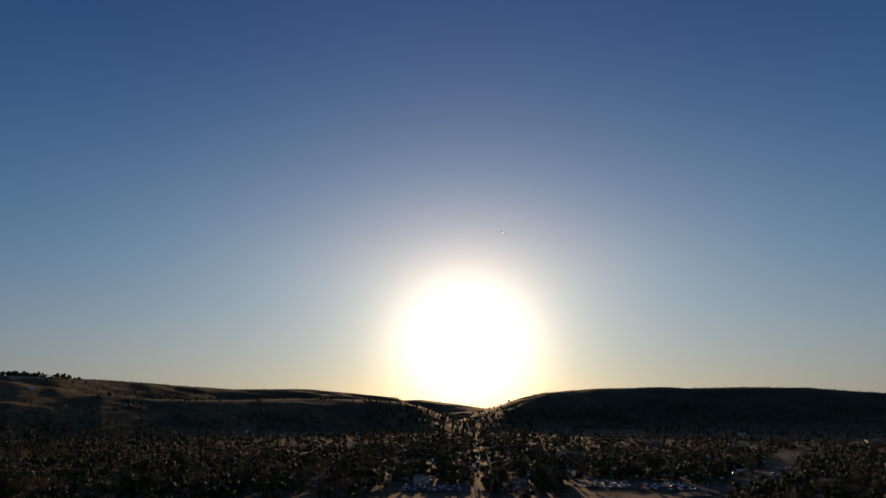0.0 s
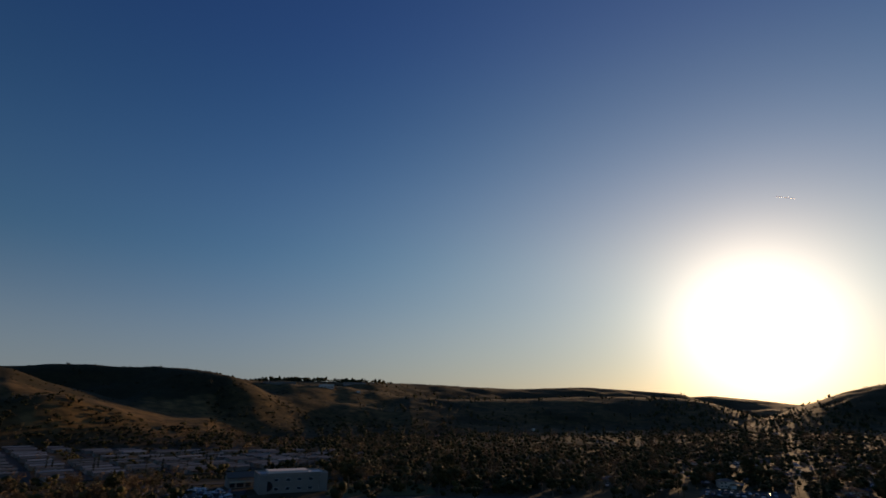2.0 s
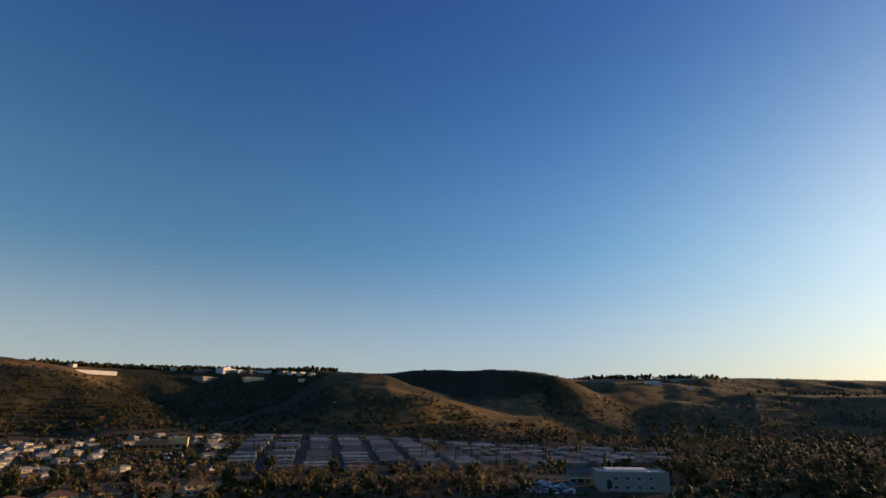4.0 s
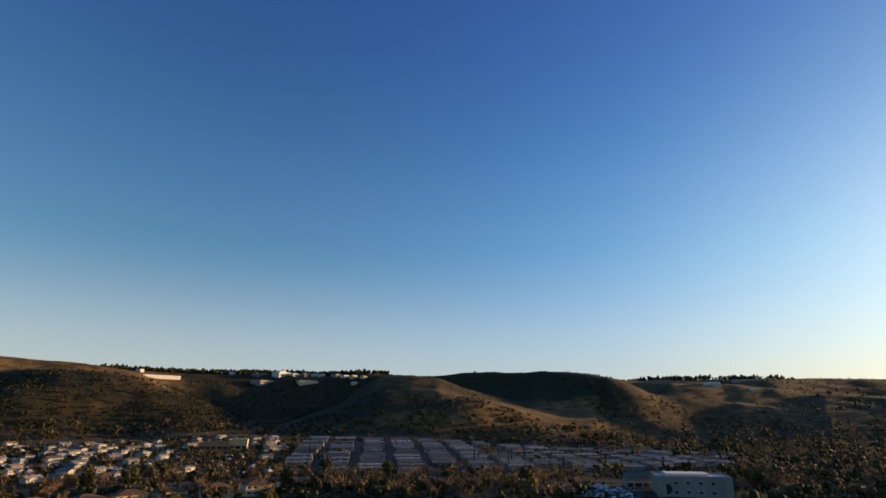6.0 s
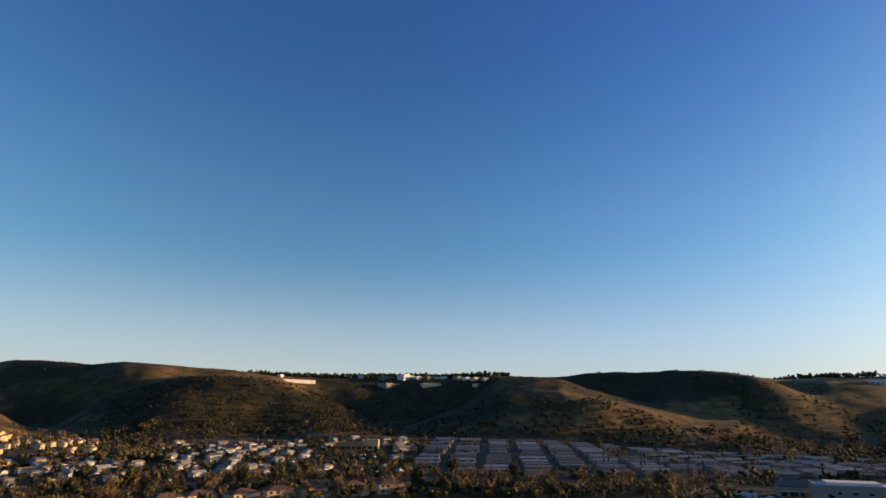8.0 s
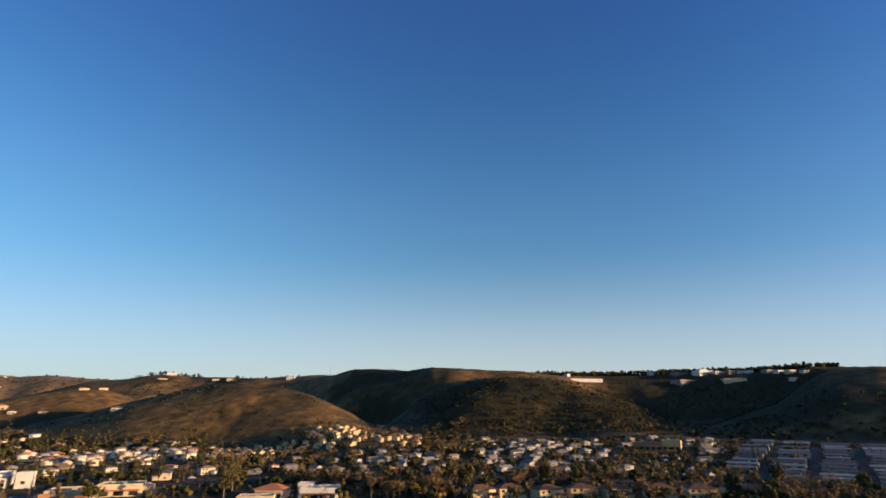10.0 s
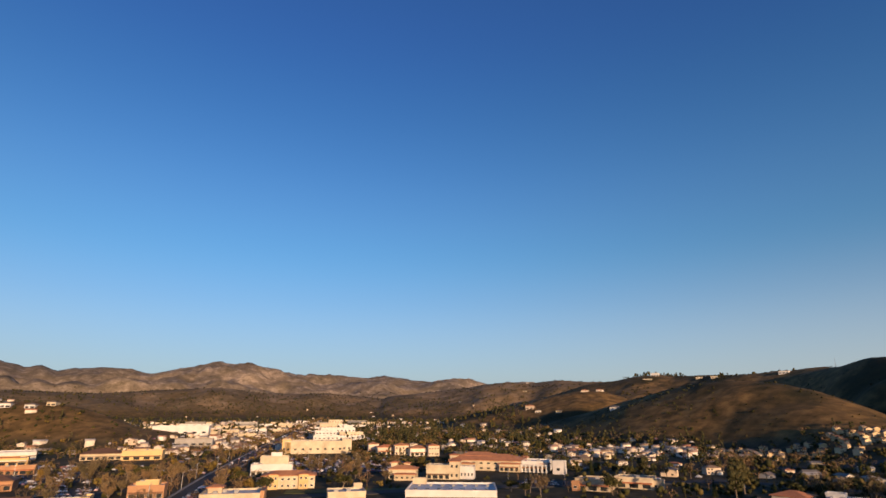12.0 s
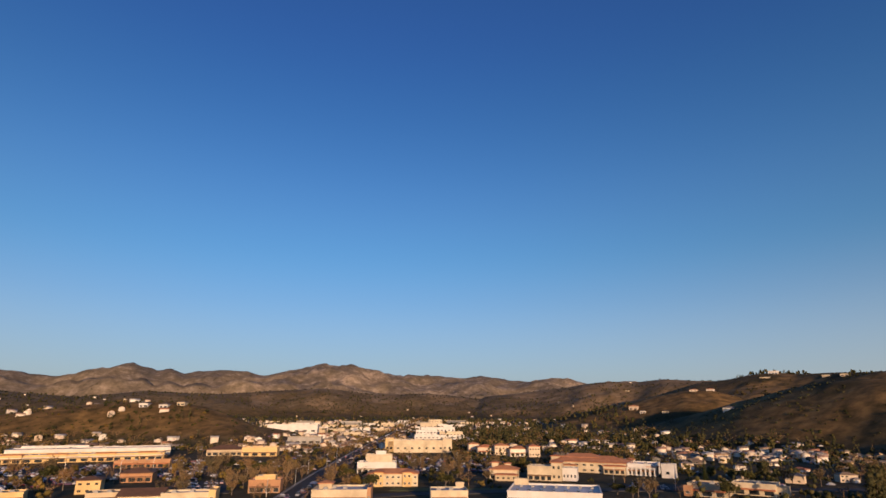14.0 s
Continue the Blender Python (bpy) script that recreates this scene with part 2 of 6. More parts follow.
def land_material():
    """Dry grass, chaparral, bare rock and the built-up floor, by the cover that the ground carries; the scrub cover
    also paints shade on some slopes.
    """
    m, nt, b = nodes_of("land")
    pos = nt.nodes.new("ShaderNodeNewGeometry").outputs["Position"]
    hill, scrub, rock = (nt.nodes.new("ShaderNodeAttribute") for _ in range(3))
    hill.attribute_name, scrub.attribute_name, rock.attribute_name = "hill", "scrub", "rock"
    fine, mid, wide = noise_of(nt, pos, 0.5), noise_of(nt, pos, 0.06, 6), noise_of(nt, pos, 0.008, 5)
    coarse = noise_of(nt, pos, 0.018, 8, 0.7)
    grass = ramp(nt, mid, [(0.32, (0.06, 0.042, 0.016)), (0.5, (0.15, 0.09, 0.034)), (0.66, (0.25, 0.15, 0.054))])
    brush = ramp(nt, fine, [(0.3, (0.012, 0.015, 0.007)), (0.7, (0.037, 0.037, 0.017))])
    stone = ramp(nt, coarse, [(0.32, (0.175, 0.135, 0.092)), (0.5, (0.29, 0.222, 0.155)), (0.66, (0.52, 0.405, 0.3))])
    stone = blend(nt, 0.6, stone, ramp(nt, noise_of(nt, pos, 0.05, 5, 0.75), [(0.36, (0.45, 0.44, 0.38)), (0.6, (1.0, 1.0, 0.96))]), "MULTIPLY")
    floor_ = ramp(nt, mid, [(0.3, (0.036, 0.032, 0.018)), (0.5, (0.068, 0.054, 0.032)), (0.72, (0.118, 0.092, 0.058))])
    floor_ = blend(nt, 0.6, floor_, ramp(nt, wide, [(0.4, (0.6, 0.7, 0.5)), (0.6, (1.1, 1.0, 0.9))]), "MULTIPLY")
    c = blend(nt, hill.outputs["Fac"], floor_, grass)
    c = blend(nt, rock.outputs["Fac"], c, stone)
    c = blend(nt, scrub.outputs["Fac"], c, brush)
    nt.links.new(c, b.inputs["Base Color"])
    b.inputs["Roughness"].default_value, b.inputs["Specular IOR Level"].default_value = 0.95, 0.1
    bump(nt, b, fine, 0.3, 0.3)
    return m


LAND = land_material()


# ---- the lie of the land ----
def lattice(seed):
    return np.random.RandomState(seed).rand(256, 256)


LATTICE = [lattice(s) for s in range(6)]


def value_noise(x, y, k):
    xi, yi = np.floor(x).astype(int), np.floor(y).astype(int)
    fx, fy = x - xi, y - yi
    fx, fy = fx * fx * (3 - 2 * fx), fy * fy * (3 - 2 * fy)
    g = LATTICE[k % 6]
    a, b_, c, d = g[xi % 256, yi % 256], g[(xi + 1) % 256, yi % 256], g[xi % 256, (yi + 1) % 256], g[(xi + 1) % 256, (yi + 1) % 256]
    return (a * (1 - fx) + b_ * fx) * (1 - fy) + (c * (1 - fx) + d * fx) * fy


def fbm(x, y, size, octaves=4):
    total, amp, norm = 0.0, 1.0, 0.0
    for k in range(octaves):
        total = total + amp * (value_noise(x / size + 17.3 * k, y / size - 9.1 * k, k) * 2 - 1)
        norm += amp
        amp, size = amp * 0.5, size * 0.5
    return total / norm


def crease(x, y, size, octaves=4):
    total, amp, norm = 0.0, 1.0, 0.0
    for k in range(octaves):
        total = total + amp * (1 - 2 * np.abs(value_noise(x / size + 5.7 * k, y / size + 3.3 * k, k + 2) * 2 - 1))
        norm += amp
        amp, size = amp * 0.55, size * 0.5
    return total / norm


def smooth(a, b, v):
    t = np.clip((v - a) / (b - a), 0, 1)
    return t * t * (3 - 2 * t)


# Ridges: crest as (bearing, distance, rise of its top over the eye's level in degrees), foot in front, foot behind, rock
SOUTH = [(-75, 1900, 1.5), (-50, 1900, 1.6), (-38, 1900, 1.75), (-35.5, 1900, 2.0), (-32.8, 1900, 2.3), (-27.7, 1900, 2.45), (-23.5, 1900, 2.4),
         (-21, 1900, 2.57), (-14.8, 1850, 2.5), (-9.9, 1800, 2.1), (-7.7, 1750, 1.65), (-5.6, 1700, 0.9), (-3.5, 1700, 0.2), (-1, 1700, -0.8)]
NOTCH = [(12, 3600, 1.4), (4, 3600, 1.4), (2.4, 3600, 1.47), (-0.2, 3600, 1.2), (-2, 3600, 0.98), (-4.1, 3600, 0.66), (-8, 3600, 0.6), (-14, 3600, 0.5)]
LONG = [(2.2, 2300, 0.4), (3.6, 2300, 1.2), (4.8, 2300, 1.66), (9.3, 2200, 2.05), (13.4, 2100, 2.38), (16.8, 2000, 2.35), (20.4, 1900, 2.28),
        (24.8, 1800, 2.5), (30.3, 1650, 2.78), (34.4, 1500, 2.9), (37, 1450, 2.9), (40, 1450, 3.0), (43.5, 1400, 3.0), (46, 1350, 3.0), (50, 1250, 3.2), (55, 1250, 3.0)]
LOWFRONT = [(-2, 1500, -0.6), (0.5, 1520, 0.2), (2.5, 1540, 0.9), (5, 1540, 1.3), (9, 1520, 1.45), (14, 1450, 1.5), (20, 1350, 1.3), (26, 1300, 1.3), (31, 1250, 1.4), (34, 1250, 0.6)]
# past 67 it is added, mostly out of sight, to shade the plateau face
DARK = [(46.5, 995, 2.4), (48.1, 1010, 3.05), (50.3, 1040, 3.3), (52.4, 1070, 3.58), (55.2, 1100, 3.84), (59.7, 1130, 4.03), (62.6, 1145, 3.94), (64.6, 1150, 3.68), (67, 1150, 3.5), (69, 1150, 3.4), (71, 1150, 3.2), (73, 1150, 2.8), (75, 1150, 2.0)]
SPUR_D = [(75, 880, 0.8), (72.5, 890, 2.7), (70.6, 890, 3.65), (67.7, 890, 3.74), (65, 890, 3.45), (62.6, 890, 2.45), (59.7, 890, 1.8), (55.7, 885, 0.7), (52.4, 880, -0.3), (50, 875, -0.9)]
SPUR_D2 = [(66, 690, 0.4), (63, 700, 1.2), (61, 712, 1.25), (59, 725, 0.6), (56, 745, -0.4), (54, 760, -1.1)]
SPUR_G1 = [(48.5, 1000, 1.2), (47, 1005, 1.75), (45.5, 1010, 1.6), (43, 1030, 1.05), (39.5, 1080, 0.25), (36, 1130, -0.4), (33, 1170, -0.8)]
SPUR_G2 = [(43, 1150, 2.4), (40, 1180, 2.0), (37.5, 1220, 1.3), (34, 1260, 0.5), (31, 1290, -0.2), (28, 1320, -0.7)]
SPUR_G3 = [(36, 1350, 1.9), (33, 1370, 1.6), (29.5, 1380, 1.1), (26.5, 1390, 0.5), (22, 1400, -0.3), (19, 1400, -0.8)]
PLATEAU = [(66, 1350, 3.0), (69, 1320, 3.45), (72.3, 1300, 3.62), (80, 1280, 3.7), (86, 1280, 3.62), (91, 1260, 3.62), (95, 1250, 3.75), (99, 1250, 3.6), (103, 1250, 3.0)]
HILL_B = [(91, 1000, 2.6), (93, 1000, 3.5), (95.6, 1000, 3.95), (97.3, 1000, 4.15), (100.3, 1010, 4.3), (103, 1020, 4.42), (106.4, 1050, 4.6), (108.9, 1090, 4.28),
          (112, 1150, 4.4), (114.4, 1200, 4.33), (115.6, 1230, 3.95), (116.9, 1260, 3.45), (118.5, 1300, 2.6), (120.5, 1340, 1.0)]
SPUR_B = [(106, 860, 2.0), (103, 850, 3.1), (101, 850, 3.45), (98.9, 845, 3.52), (95.3, 835, 3.38), (91.9, 820, 2.8), (89.4, 805, 1.9), (86.8, 790, 1.0), (84, 770, -0.2), (82, 760, -0.9)]
NOSE = [(105, 715, 0.3), (103.5, 715, 1.4), (101.5, 715, 1.9), (99, 715, 1.8), (96, 715, 1.3), (93, 715, 0.4)]
SPUR_B2 = [(113.5, 1000, 2.4), (111.5, 980, 2.8), (109, 960, 3.1), (106.5, 950, 3.5), (104.5, 950, 3.8)]
HILL_A = [(144, 1040, -1.5), (141.3, 1010, -0.9), (136.6, 955, 0.3), (134, 925, 1.1), (130, 888, 2.1), (127, 865, 2.7), (124, 840, 2.8), (121, 815, 2.55),
          (118.5, 790, 1.9), (116.5, 768, 1.1), (114.5, 750, 0.2), (112.5, 730, -0.9)]
KNOB = [(127, 1450, 2.6), (124, 1450, 3.1), (121, 1430, 3.28), (118.5, 1400, 3.25), (116.8, 1370, 3.0), (115.6, 1340, 2.4), (114.6, 1320, 1.2)]
TANK = [(141, 1900, 1.6), (137.3, 1850, 2.7), (134.5, 1820, 3.0), (132.9, 1800, 3.36), (131.6, 1800, 3.5), (130.6, 1800, 3.5), (129.6, 1780, 3.36), (126.4, 1700, 3.36), (123.6, 1650, 3.3),
        (120.3, 1600, 3.35), (117, 1550, 3.45), (113, 1500, 3.4), (108, 1500, 3.2)]
HOMES = [(148, 1280, 0.1), (144, 1260, 0.75), (141, 1250, 1.55), (138.5, 1250, 2.05), (136, 1250, 2.1), (134, 1260, 1.5), (132, 1260, 0.7), (130, 1270, -0.2)]
BROWN = [(157, 2700, 1.6), (152, 2700, 2.1), (149, 2650, 2.45), (147.6, 2600, 2.75), (145, 2600, 2.98), (142.8, 2600, 2.88), (140.3, 2550, 3.12), (137.3, 2500, 2.95), (133, 2450, 2.8)]
FAR_EAST = [(-150, 2.7), (-155, 2.9), (-160.4, 3.0), (-162.3, 2.7), (-164.6, 2.7), (-166.2, 3.16), (-168.2, 3.68), (-169.7, 4.0), (-171.8, 3.52), (-172.7, 3.82), (-174.1, 3.36), (-175.1, 3.74), (-177.5, 3.88)]
FAR_EAST += [(-179, 3.86), (-181.1, 3.5), (-184.3, 3.88), (-186.4, 4.58), (-188.7, 4.24), (-190.4, 3.83), (-192.7, 3.58), (-194.4, 3.52), (-196.7, 3.25), (-199.0, 3.16),
             (-202.4, 3.56), (-204.1, 3.25), (-206, 2.95), (-208, 2.9), (-211, 2.6), (-214, 2.0)]
FOOTHILLS = [(206, 2500, 1.2), (200, 2450, 1.6), (194, 2500, 1.2), (189, 2550, 1.8), (183, 2500, 1.6), (178, 2600, 2.0), (173, 2550, 2.3), (168, 2600, 1.7), (163, 2700, 1.9), (158, 2700, 1.4)]
BLUE = [(154, 4750, 2.6), (151.6, 4750, 3.1), (149.9, 4750, 3.45), (148.6, 4750, 3.25), (147, 4750, 2.95), (143.3, 4750, 2.95), (141, 4750, 2.7)]
KNOLL = [(199, 900, -0.2), (194, 890, 0.5), (190, 870, 0.85), (187, 850, 0.95), (184, 820, 0.5), (181.5, 790, -0.3), (179, 770, -1.3)]
BEHIND = [(285, 2300, 1.2), (265, 2300, 1.8), (245, 2600, 2.2), (225, 2900, 2.5), (210, 3200, 2.6)]
# DARK and SPUR_D run on unseen behind their crests, to shade the hollow
RIDGES = [(SOUTH, 620, 600, 0.0), (NOTCH, 900, 600, 0.0), (LONG, 620, 600, 0.0), (LOWFRONT, 420, 420, 0.0), (DARK, 210, 650, 0.0), (SPUR_D, 310, 480, 0.0), (SPUR_D2, 90, 140, 0.0), (SPUR_G1, 260, 220, 0.0)]
RIDGES += [(SPUR_G2, 260, 240, 0.0), (SPUR_G3, 280, 260, 0.0), (PLATEAU, 420, 700, 0.0), (HILL_B, 300, 420, 0.0), (SPUR_B, 230, 240, 0.0), (NOSE, 130, 200, 0.0), (SPUR_B2, 130, 150, 0.0), (HILL_A, 245, 260, 0.0),
           (KNOB, 260, 180, 0.0), (TANK, 520, 500, 0.1), (HOMES, 260, 260, 0.0), (BROWN, 700, 600, 0.4)]
RIDGES += [([(b, 4250, e) for b, e in FAR_EAST], 1500, 600, 1.0), (FOOTHILLS, 520, 600, 0.4), (BLUE, 350, 240, 1.0), (KNOLL, 150, 220, 0.0), (BEHIND, 900, 900, 0.5)]


def bearing_of(x, y):
    return np.degrees(np.arctan2(-x, y))


def turn_to(b, mid):
    return mid + (b - mid + 180) % 360 - 180


def plain(b, d):
    """The valley floor: a slight rise all round, and the bench that carries the park of homes."""
    bench = np.exp(-((turn_to(b, 88) - 88) / 30) ** 4)
    return 0.012 * np.maximum(0, d - 300) + bench * 12 * smooth(340, 560, d)


def relief(x, y):
    """Height, hill share, rock share."""
    x, y = np.asarray(x, float), np.asarray(y, float)
    d, b = np.hypot(x, y), bearing_of(x, y)
    low = plain(b, np.minimum(d, 2600))
    total, rock, p = np.zeros_like(d), np.zeros_like(d), 5.0
    for keys, front, back, stony in RIDGES:
        kb, kd, ke = (np.array(v, float) for v in zip(*sorted(keys)))
        mid = (kb[0] + kb[-1]) / 2
        bb = turn_to(b, mid)
        dist = np.interp(bb, kb, kd)
        end = np.minimum(bb - kb[0], kb[-1] - bb) * np.radians(1) * dist
        gap = d - dist
        on = (end > -110) & (gap > -1.35 * front) & (gap < 1.15 * back)
        if not on.any():
            continue
        X, Y, bb, dist, end, gap = x[on], y[on], bb[on], dist[on], end[on], gap[on]
        top = EYE + dist * np.tan(np.radians(np.interp(bb, kb, ke)))
        lift = np.maximum(0, top - plain(b[on], np.minimum(dist, 2600))) * smooth(-110, 10, end)
        front_ = front * (1 + 0.22 * fbm(X + 300, Y, 170, 3))
        t = np.where(gap < 0, gap / front_, gap / back) * np.where(np.abs(gap) < 30, 1, 1 + 0.05 * fbm(X, Y, 260, 3))
        shape = np.clip(1 - np.abs(t) ** 1.7, 0, 1) ** 1.5
        rough = crease(X, Y, 520 if stony > 0.5 else 150, 6)
        cut = np.clip(np.abs(t) * 3, 0, 1) * (0.6 if stony > 0.5 else 0.12)
        c = lift * shape * (1 + cut * (rough - 0.35)) + (lift * shape > 1) * 0.012 * lift * fbm(X, Y, 60, 3)
        if stony > 0.5:
            c = c * (1 + 0.045 * crease(X + 700, Y, 210, 4))
        c = np.maximum(c, 0)
        rock[on] = np.maximum(rock[on], stony * smooth(4, 40, c))
        total[on] = total[on] + c ** p
    c = total ** (1 / p)
    return low + c + 0.25 * fbm(x, y, 90, 3), smooth(5, 16, c), rock


def ground(x, y):
    return float(relief(np.array([x]), np.array([y]))[0][0])


def at(bearing, distance):
    a = radians(bearing)
    return -distance * math.sin(a), distance * math.cos(a)


def build_land():
    fine = np.arange(-48, 210, 0.39)
    wide = np.arange(210, 312, 1.5)
    bs = np.radians(np.concatenate([fine, wide]))
    rings = np.concatenate([[0, 30, 80, 150, 220], 250 * (4930 / 250) ** (np.arange(215) / 214)])
    bb, rr = np.meshgrid(bs, rings, indexing="ij")
    x, y = -rr * np.sin(bb), rr * np.cos(bb)
    z, hill, rock = relief(x, y)
    n, m = x.shape
    co = np.stack([x, y, z], -1).reshape(-1, 3)
    i, j = np.meshgrid(np.arange(n), np.arange(m - 1), indexing="ij")
    i2 = (i + 1) % n
    quads = np.stack([i * m + j, i * m + j + 1, i2 * m + j + 1, i2 * m + j], -1).reshape(-1, 4)
    me = bpy.data.meshes.new("ground")
    me.vertices.add(len(co))
    me.vertices.foreach_set("co", co.ravel())
    me.loops.add(quads.size)
    me.loops.foreach_set("vertex_index", quads[:, ::-1].ravel().astype(np.int32))
    me.polygons.add(len(quads))
    me.polygons.foreach_set("loop_start", np.arange(0, quads.size, 4, dtype=np.int32))
    me.polygons.foreach_set("use_smooth", np.ones(len(quads), bool))
    me.update(calc_edges=True)
    patch = fbm(x, y, 130, 5) + 0.35 * fbm(x - 900, y, 30, 3)
    d, b = np.hypot(x, y), bearing_of(x, y)
    wet = smooth(-50, 40, 80 - np.abs(turn_to(b, 97) - 97) * 9 - np.abs(d - 690) * 0.4)
    # denser brush; in the hollow, dark hill and 129-143 band it paints in shade
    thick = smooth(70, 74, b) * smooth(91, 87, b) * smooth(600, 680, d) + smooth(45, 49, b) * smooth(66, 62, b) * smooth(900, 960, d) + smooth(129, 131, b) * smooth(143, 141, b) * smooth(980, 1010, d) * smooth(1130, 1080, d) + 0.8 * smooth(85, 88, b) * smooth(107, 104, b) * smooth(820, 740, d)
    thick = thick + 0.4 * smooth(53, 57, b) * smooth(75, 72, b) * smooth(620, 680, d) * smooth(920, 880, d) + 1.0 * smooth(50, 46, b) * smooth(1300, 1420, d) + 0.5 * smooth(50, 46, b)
    # brush colour over HILL_B's left flank, in place of its shadow
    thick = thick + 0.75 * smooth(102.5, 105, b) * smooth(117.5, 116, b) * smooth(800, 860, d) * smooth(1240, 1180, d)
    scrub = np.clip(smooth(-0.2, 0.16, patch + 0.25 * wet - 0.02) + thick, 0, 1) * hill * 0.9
    scrub = scrub * (1 - 0.75 * ((np.abs(turn_to(b, 190) - 190) < 16) & (d < 1050)))
    bare_ground = 0.6 * smooth(113, 116, b) * smooth(145, 142, b) * smooth(1000, 960, d) + 0.85 * smooth(114, 115, b) * smooth(124, 122, b) * smooth(1120, 1170, d) * smooth(1480, 1440, d)
    bare_ground = bare_ground + 0.65 * smooth(85, 88, b) * smooth(101, 99, b) * smooth(815, 840, d) * smooth(960, 930, d) + 0.15 * smooth(53, 56, b) * smooth(71, 69, b) * smooth(930, 900, d)
    bare_ground = bare_ground + 0.45 * smooth(30, 33, b) * smooth(49, 47, b) * smooth(1400, 1340, d) + 0.5 * smooth(132, 134, b) * smooth(147, 144, b) * smooth(1090, 1130, d)
    scrub = scrub * (1 - np.clip(bare_ground, 0, 0.85))
    crown_of_hill = smooth(-150, -50, d - (750 + 9.8 * (b - 114.5))) * smooth(116, 119, b) * smooth(143, 139, b) * smooth(1100, 1040, d)
    scrub = np.maximum(scrub, 0.9 * crown_of_hill * smooth(-0.35, 0.1, patch) * hill)
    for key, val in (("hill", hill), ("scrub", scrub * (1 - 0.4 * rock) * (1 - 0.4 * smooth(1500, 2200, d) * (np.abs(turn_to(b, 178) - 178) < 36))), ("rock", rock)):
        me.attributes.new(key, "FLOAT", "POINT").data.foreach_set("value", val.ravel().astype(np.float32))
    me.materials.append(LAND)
    ob = new("ground", me)
    tagged(ob, "dry grass hills and a valley floor under low sun", "ground", kind="structure")
    return ob


build_land()


# ---- shapes ----
class Geo:
    """Vertices and faces of one mesh."""

    def __init__(self):
        self.v, self.f = [], []

    def put(self, verts, faces):
        n = len(self.v)
        self.v += [tuple(p) for p in verts]
        self.f += [tuple(i + n for i in f) for f in faces]
        return self

    def box(self, x0, y0, z0, x1, y1, z1):
        return self.put([(x0, y0, z0), (x1, y0, z0), (x1, y1, z0), (x0, y1, z0), (x0, y0, z1), (x1, y0, z1), (x1, y1, z1), (x0, y1, z1)],
                        [(3, 2, 1, 0), (4, 5, 6, 7), (0, 1, 5, 4), (1, 2, 6, 5), (2, 3, 7, 6), (3, 0, 4, 7)])

    def gable_body(self, x0, y0, x1, y1, z0, z1, ridge):
        """Walls with gable ends; the ridge runs along x."""
        ym = (y0 + y1) / 2
        return self.put([(x0, y0, z0), (x1, y0, z0), (x1, y1, z0), (x0, y1, z0), (x0, y0, z1), (x1, y0, z1), (x1, y1, z1), (x0, y1, z1), (x0, ym, ridge), (x1, ym, ridge)],
                        [(3, 2, 1, 0), (0, 1, 5, 4), (2, 3, 7, 6), (1, 2, 6, 9, 5), (3, 0, 4, 8, 7), (4, 5, 9, 8), (6, 7, 8, 9)])

    def gable_roof(self, x0, y0, x1, y1, z, ridge, thick=0.25):
        ym = (y0 + y1) / 2
        lo = [(x0, y0, z), (x1, y0, z), (x1, ym, ridge), (x0, ym, ridge), (x0, y1, z), (x1, y1, z)]
        hi = [(a, b, c + thick) for a, b, c in lo]
        return self.put(lo + hi, [(6, 7, 8, 9), (9, 8, 11, 10), (3, 2, 1, 0), (4, 5, 2, 3), (0, 1, 7, 6), (5, 4, 10, 11), (1, 2, 8, 7), (2, 5, 11, 8), (3, 0, 6, 9), (4, 3, 9, 10)])

    def hip_roof(self, x0, y0, x1, y1, z, rise, thick=0.25):
        s = min(x1 - x0, y1 - y0) / 2
        if x1 - x0 >= y1 - y0:
            r = [(x0 + s, (y0 + y1) / 2, z + rise), (x1 - s, (y0 + y1) / 2, z + rise)]
        else:
            r = [((x0 + x1) / 2, y0 + s, z + rise), ((x0 + x1) / 2, y1 - s, z + rise)]
        c = [(x0, y0), (x1, y0), (x1, y1), (x0, y1)]
        v = [(a, b, z - thick) for a, b in c] + [(a, b, z) for a, b in c] + r
        tops = [(4, 5, 9, 8), (5, 6, 9), (6, 7, 8, 9), (7, 4, 8)] if x1 - x0 >= y1 - y0 else [(4, 5, 8), (5, 6, 9, 8), (6, 7, 9), (7, 4, 8, 9)]
        return self.put(v, [(3, 2, 1, 0), (0, 1, 5, 4), (1, 2, 6, 5), (2, 3, 7, 6), (3, 0, 4, 7)] + tops)

    def rod(self, a, b, r0, r1, sides=5):
        a, b = Vector(a), Vector(b)
        w = (b - a).normalized()
        u = w.orthogonal().normalized()
        t = w.cross(u)
        ring = [(math.cos(2 * math.pi * k / sides), math.sin(2 * math.pi * k / sides)) for k in range(sides)]
        v = [a + (u * c + t * s) * r0 for c, s in ring] + [b + (u * c + t * s) * r1 for c, s in ring]
        return self.put(v, [(k, (k + 1) % sides, sides + (k + 1) % sides, sides + k) for k in range(sides)] + [tuple(range(sides))[::-1], tuple(range(sides, 2 * sides))])

    def mesh(self, name, material, smooth_=False):
        me = bpy.data.meshes.new(name)
        me.from_pydata(self.v, [], self.f)
        me.materials.append(material)
        if smooth_:
            me.polygons.foreach_set("use_smooth", np.ones(len(me.polygons), bool))
        return me


def thing(name, label, category, group=""):
    root = new(name)
    root.empty_display_size = 1.0
    return tagged(root, label, category, group)


def part(name, geo, material, parent, label="", smooth_=False):
    data = geo if isinstance(geo, bpy.types.Mesh) else geo.mesh(name, material, smooth_)
    ob = new(name, data)
    ob.parent = parent
    return tagged(ob, label) if label else ob


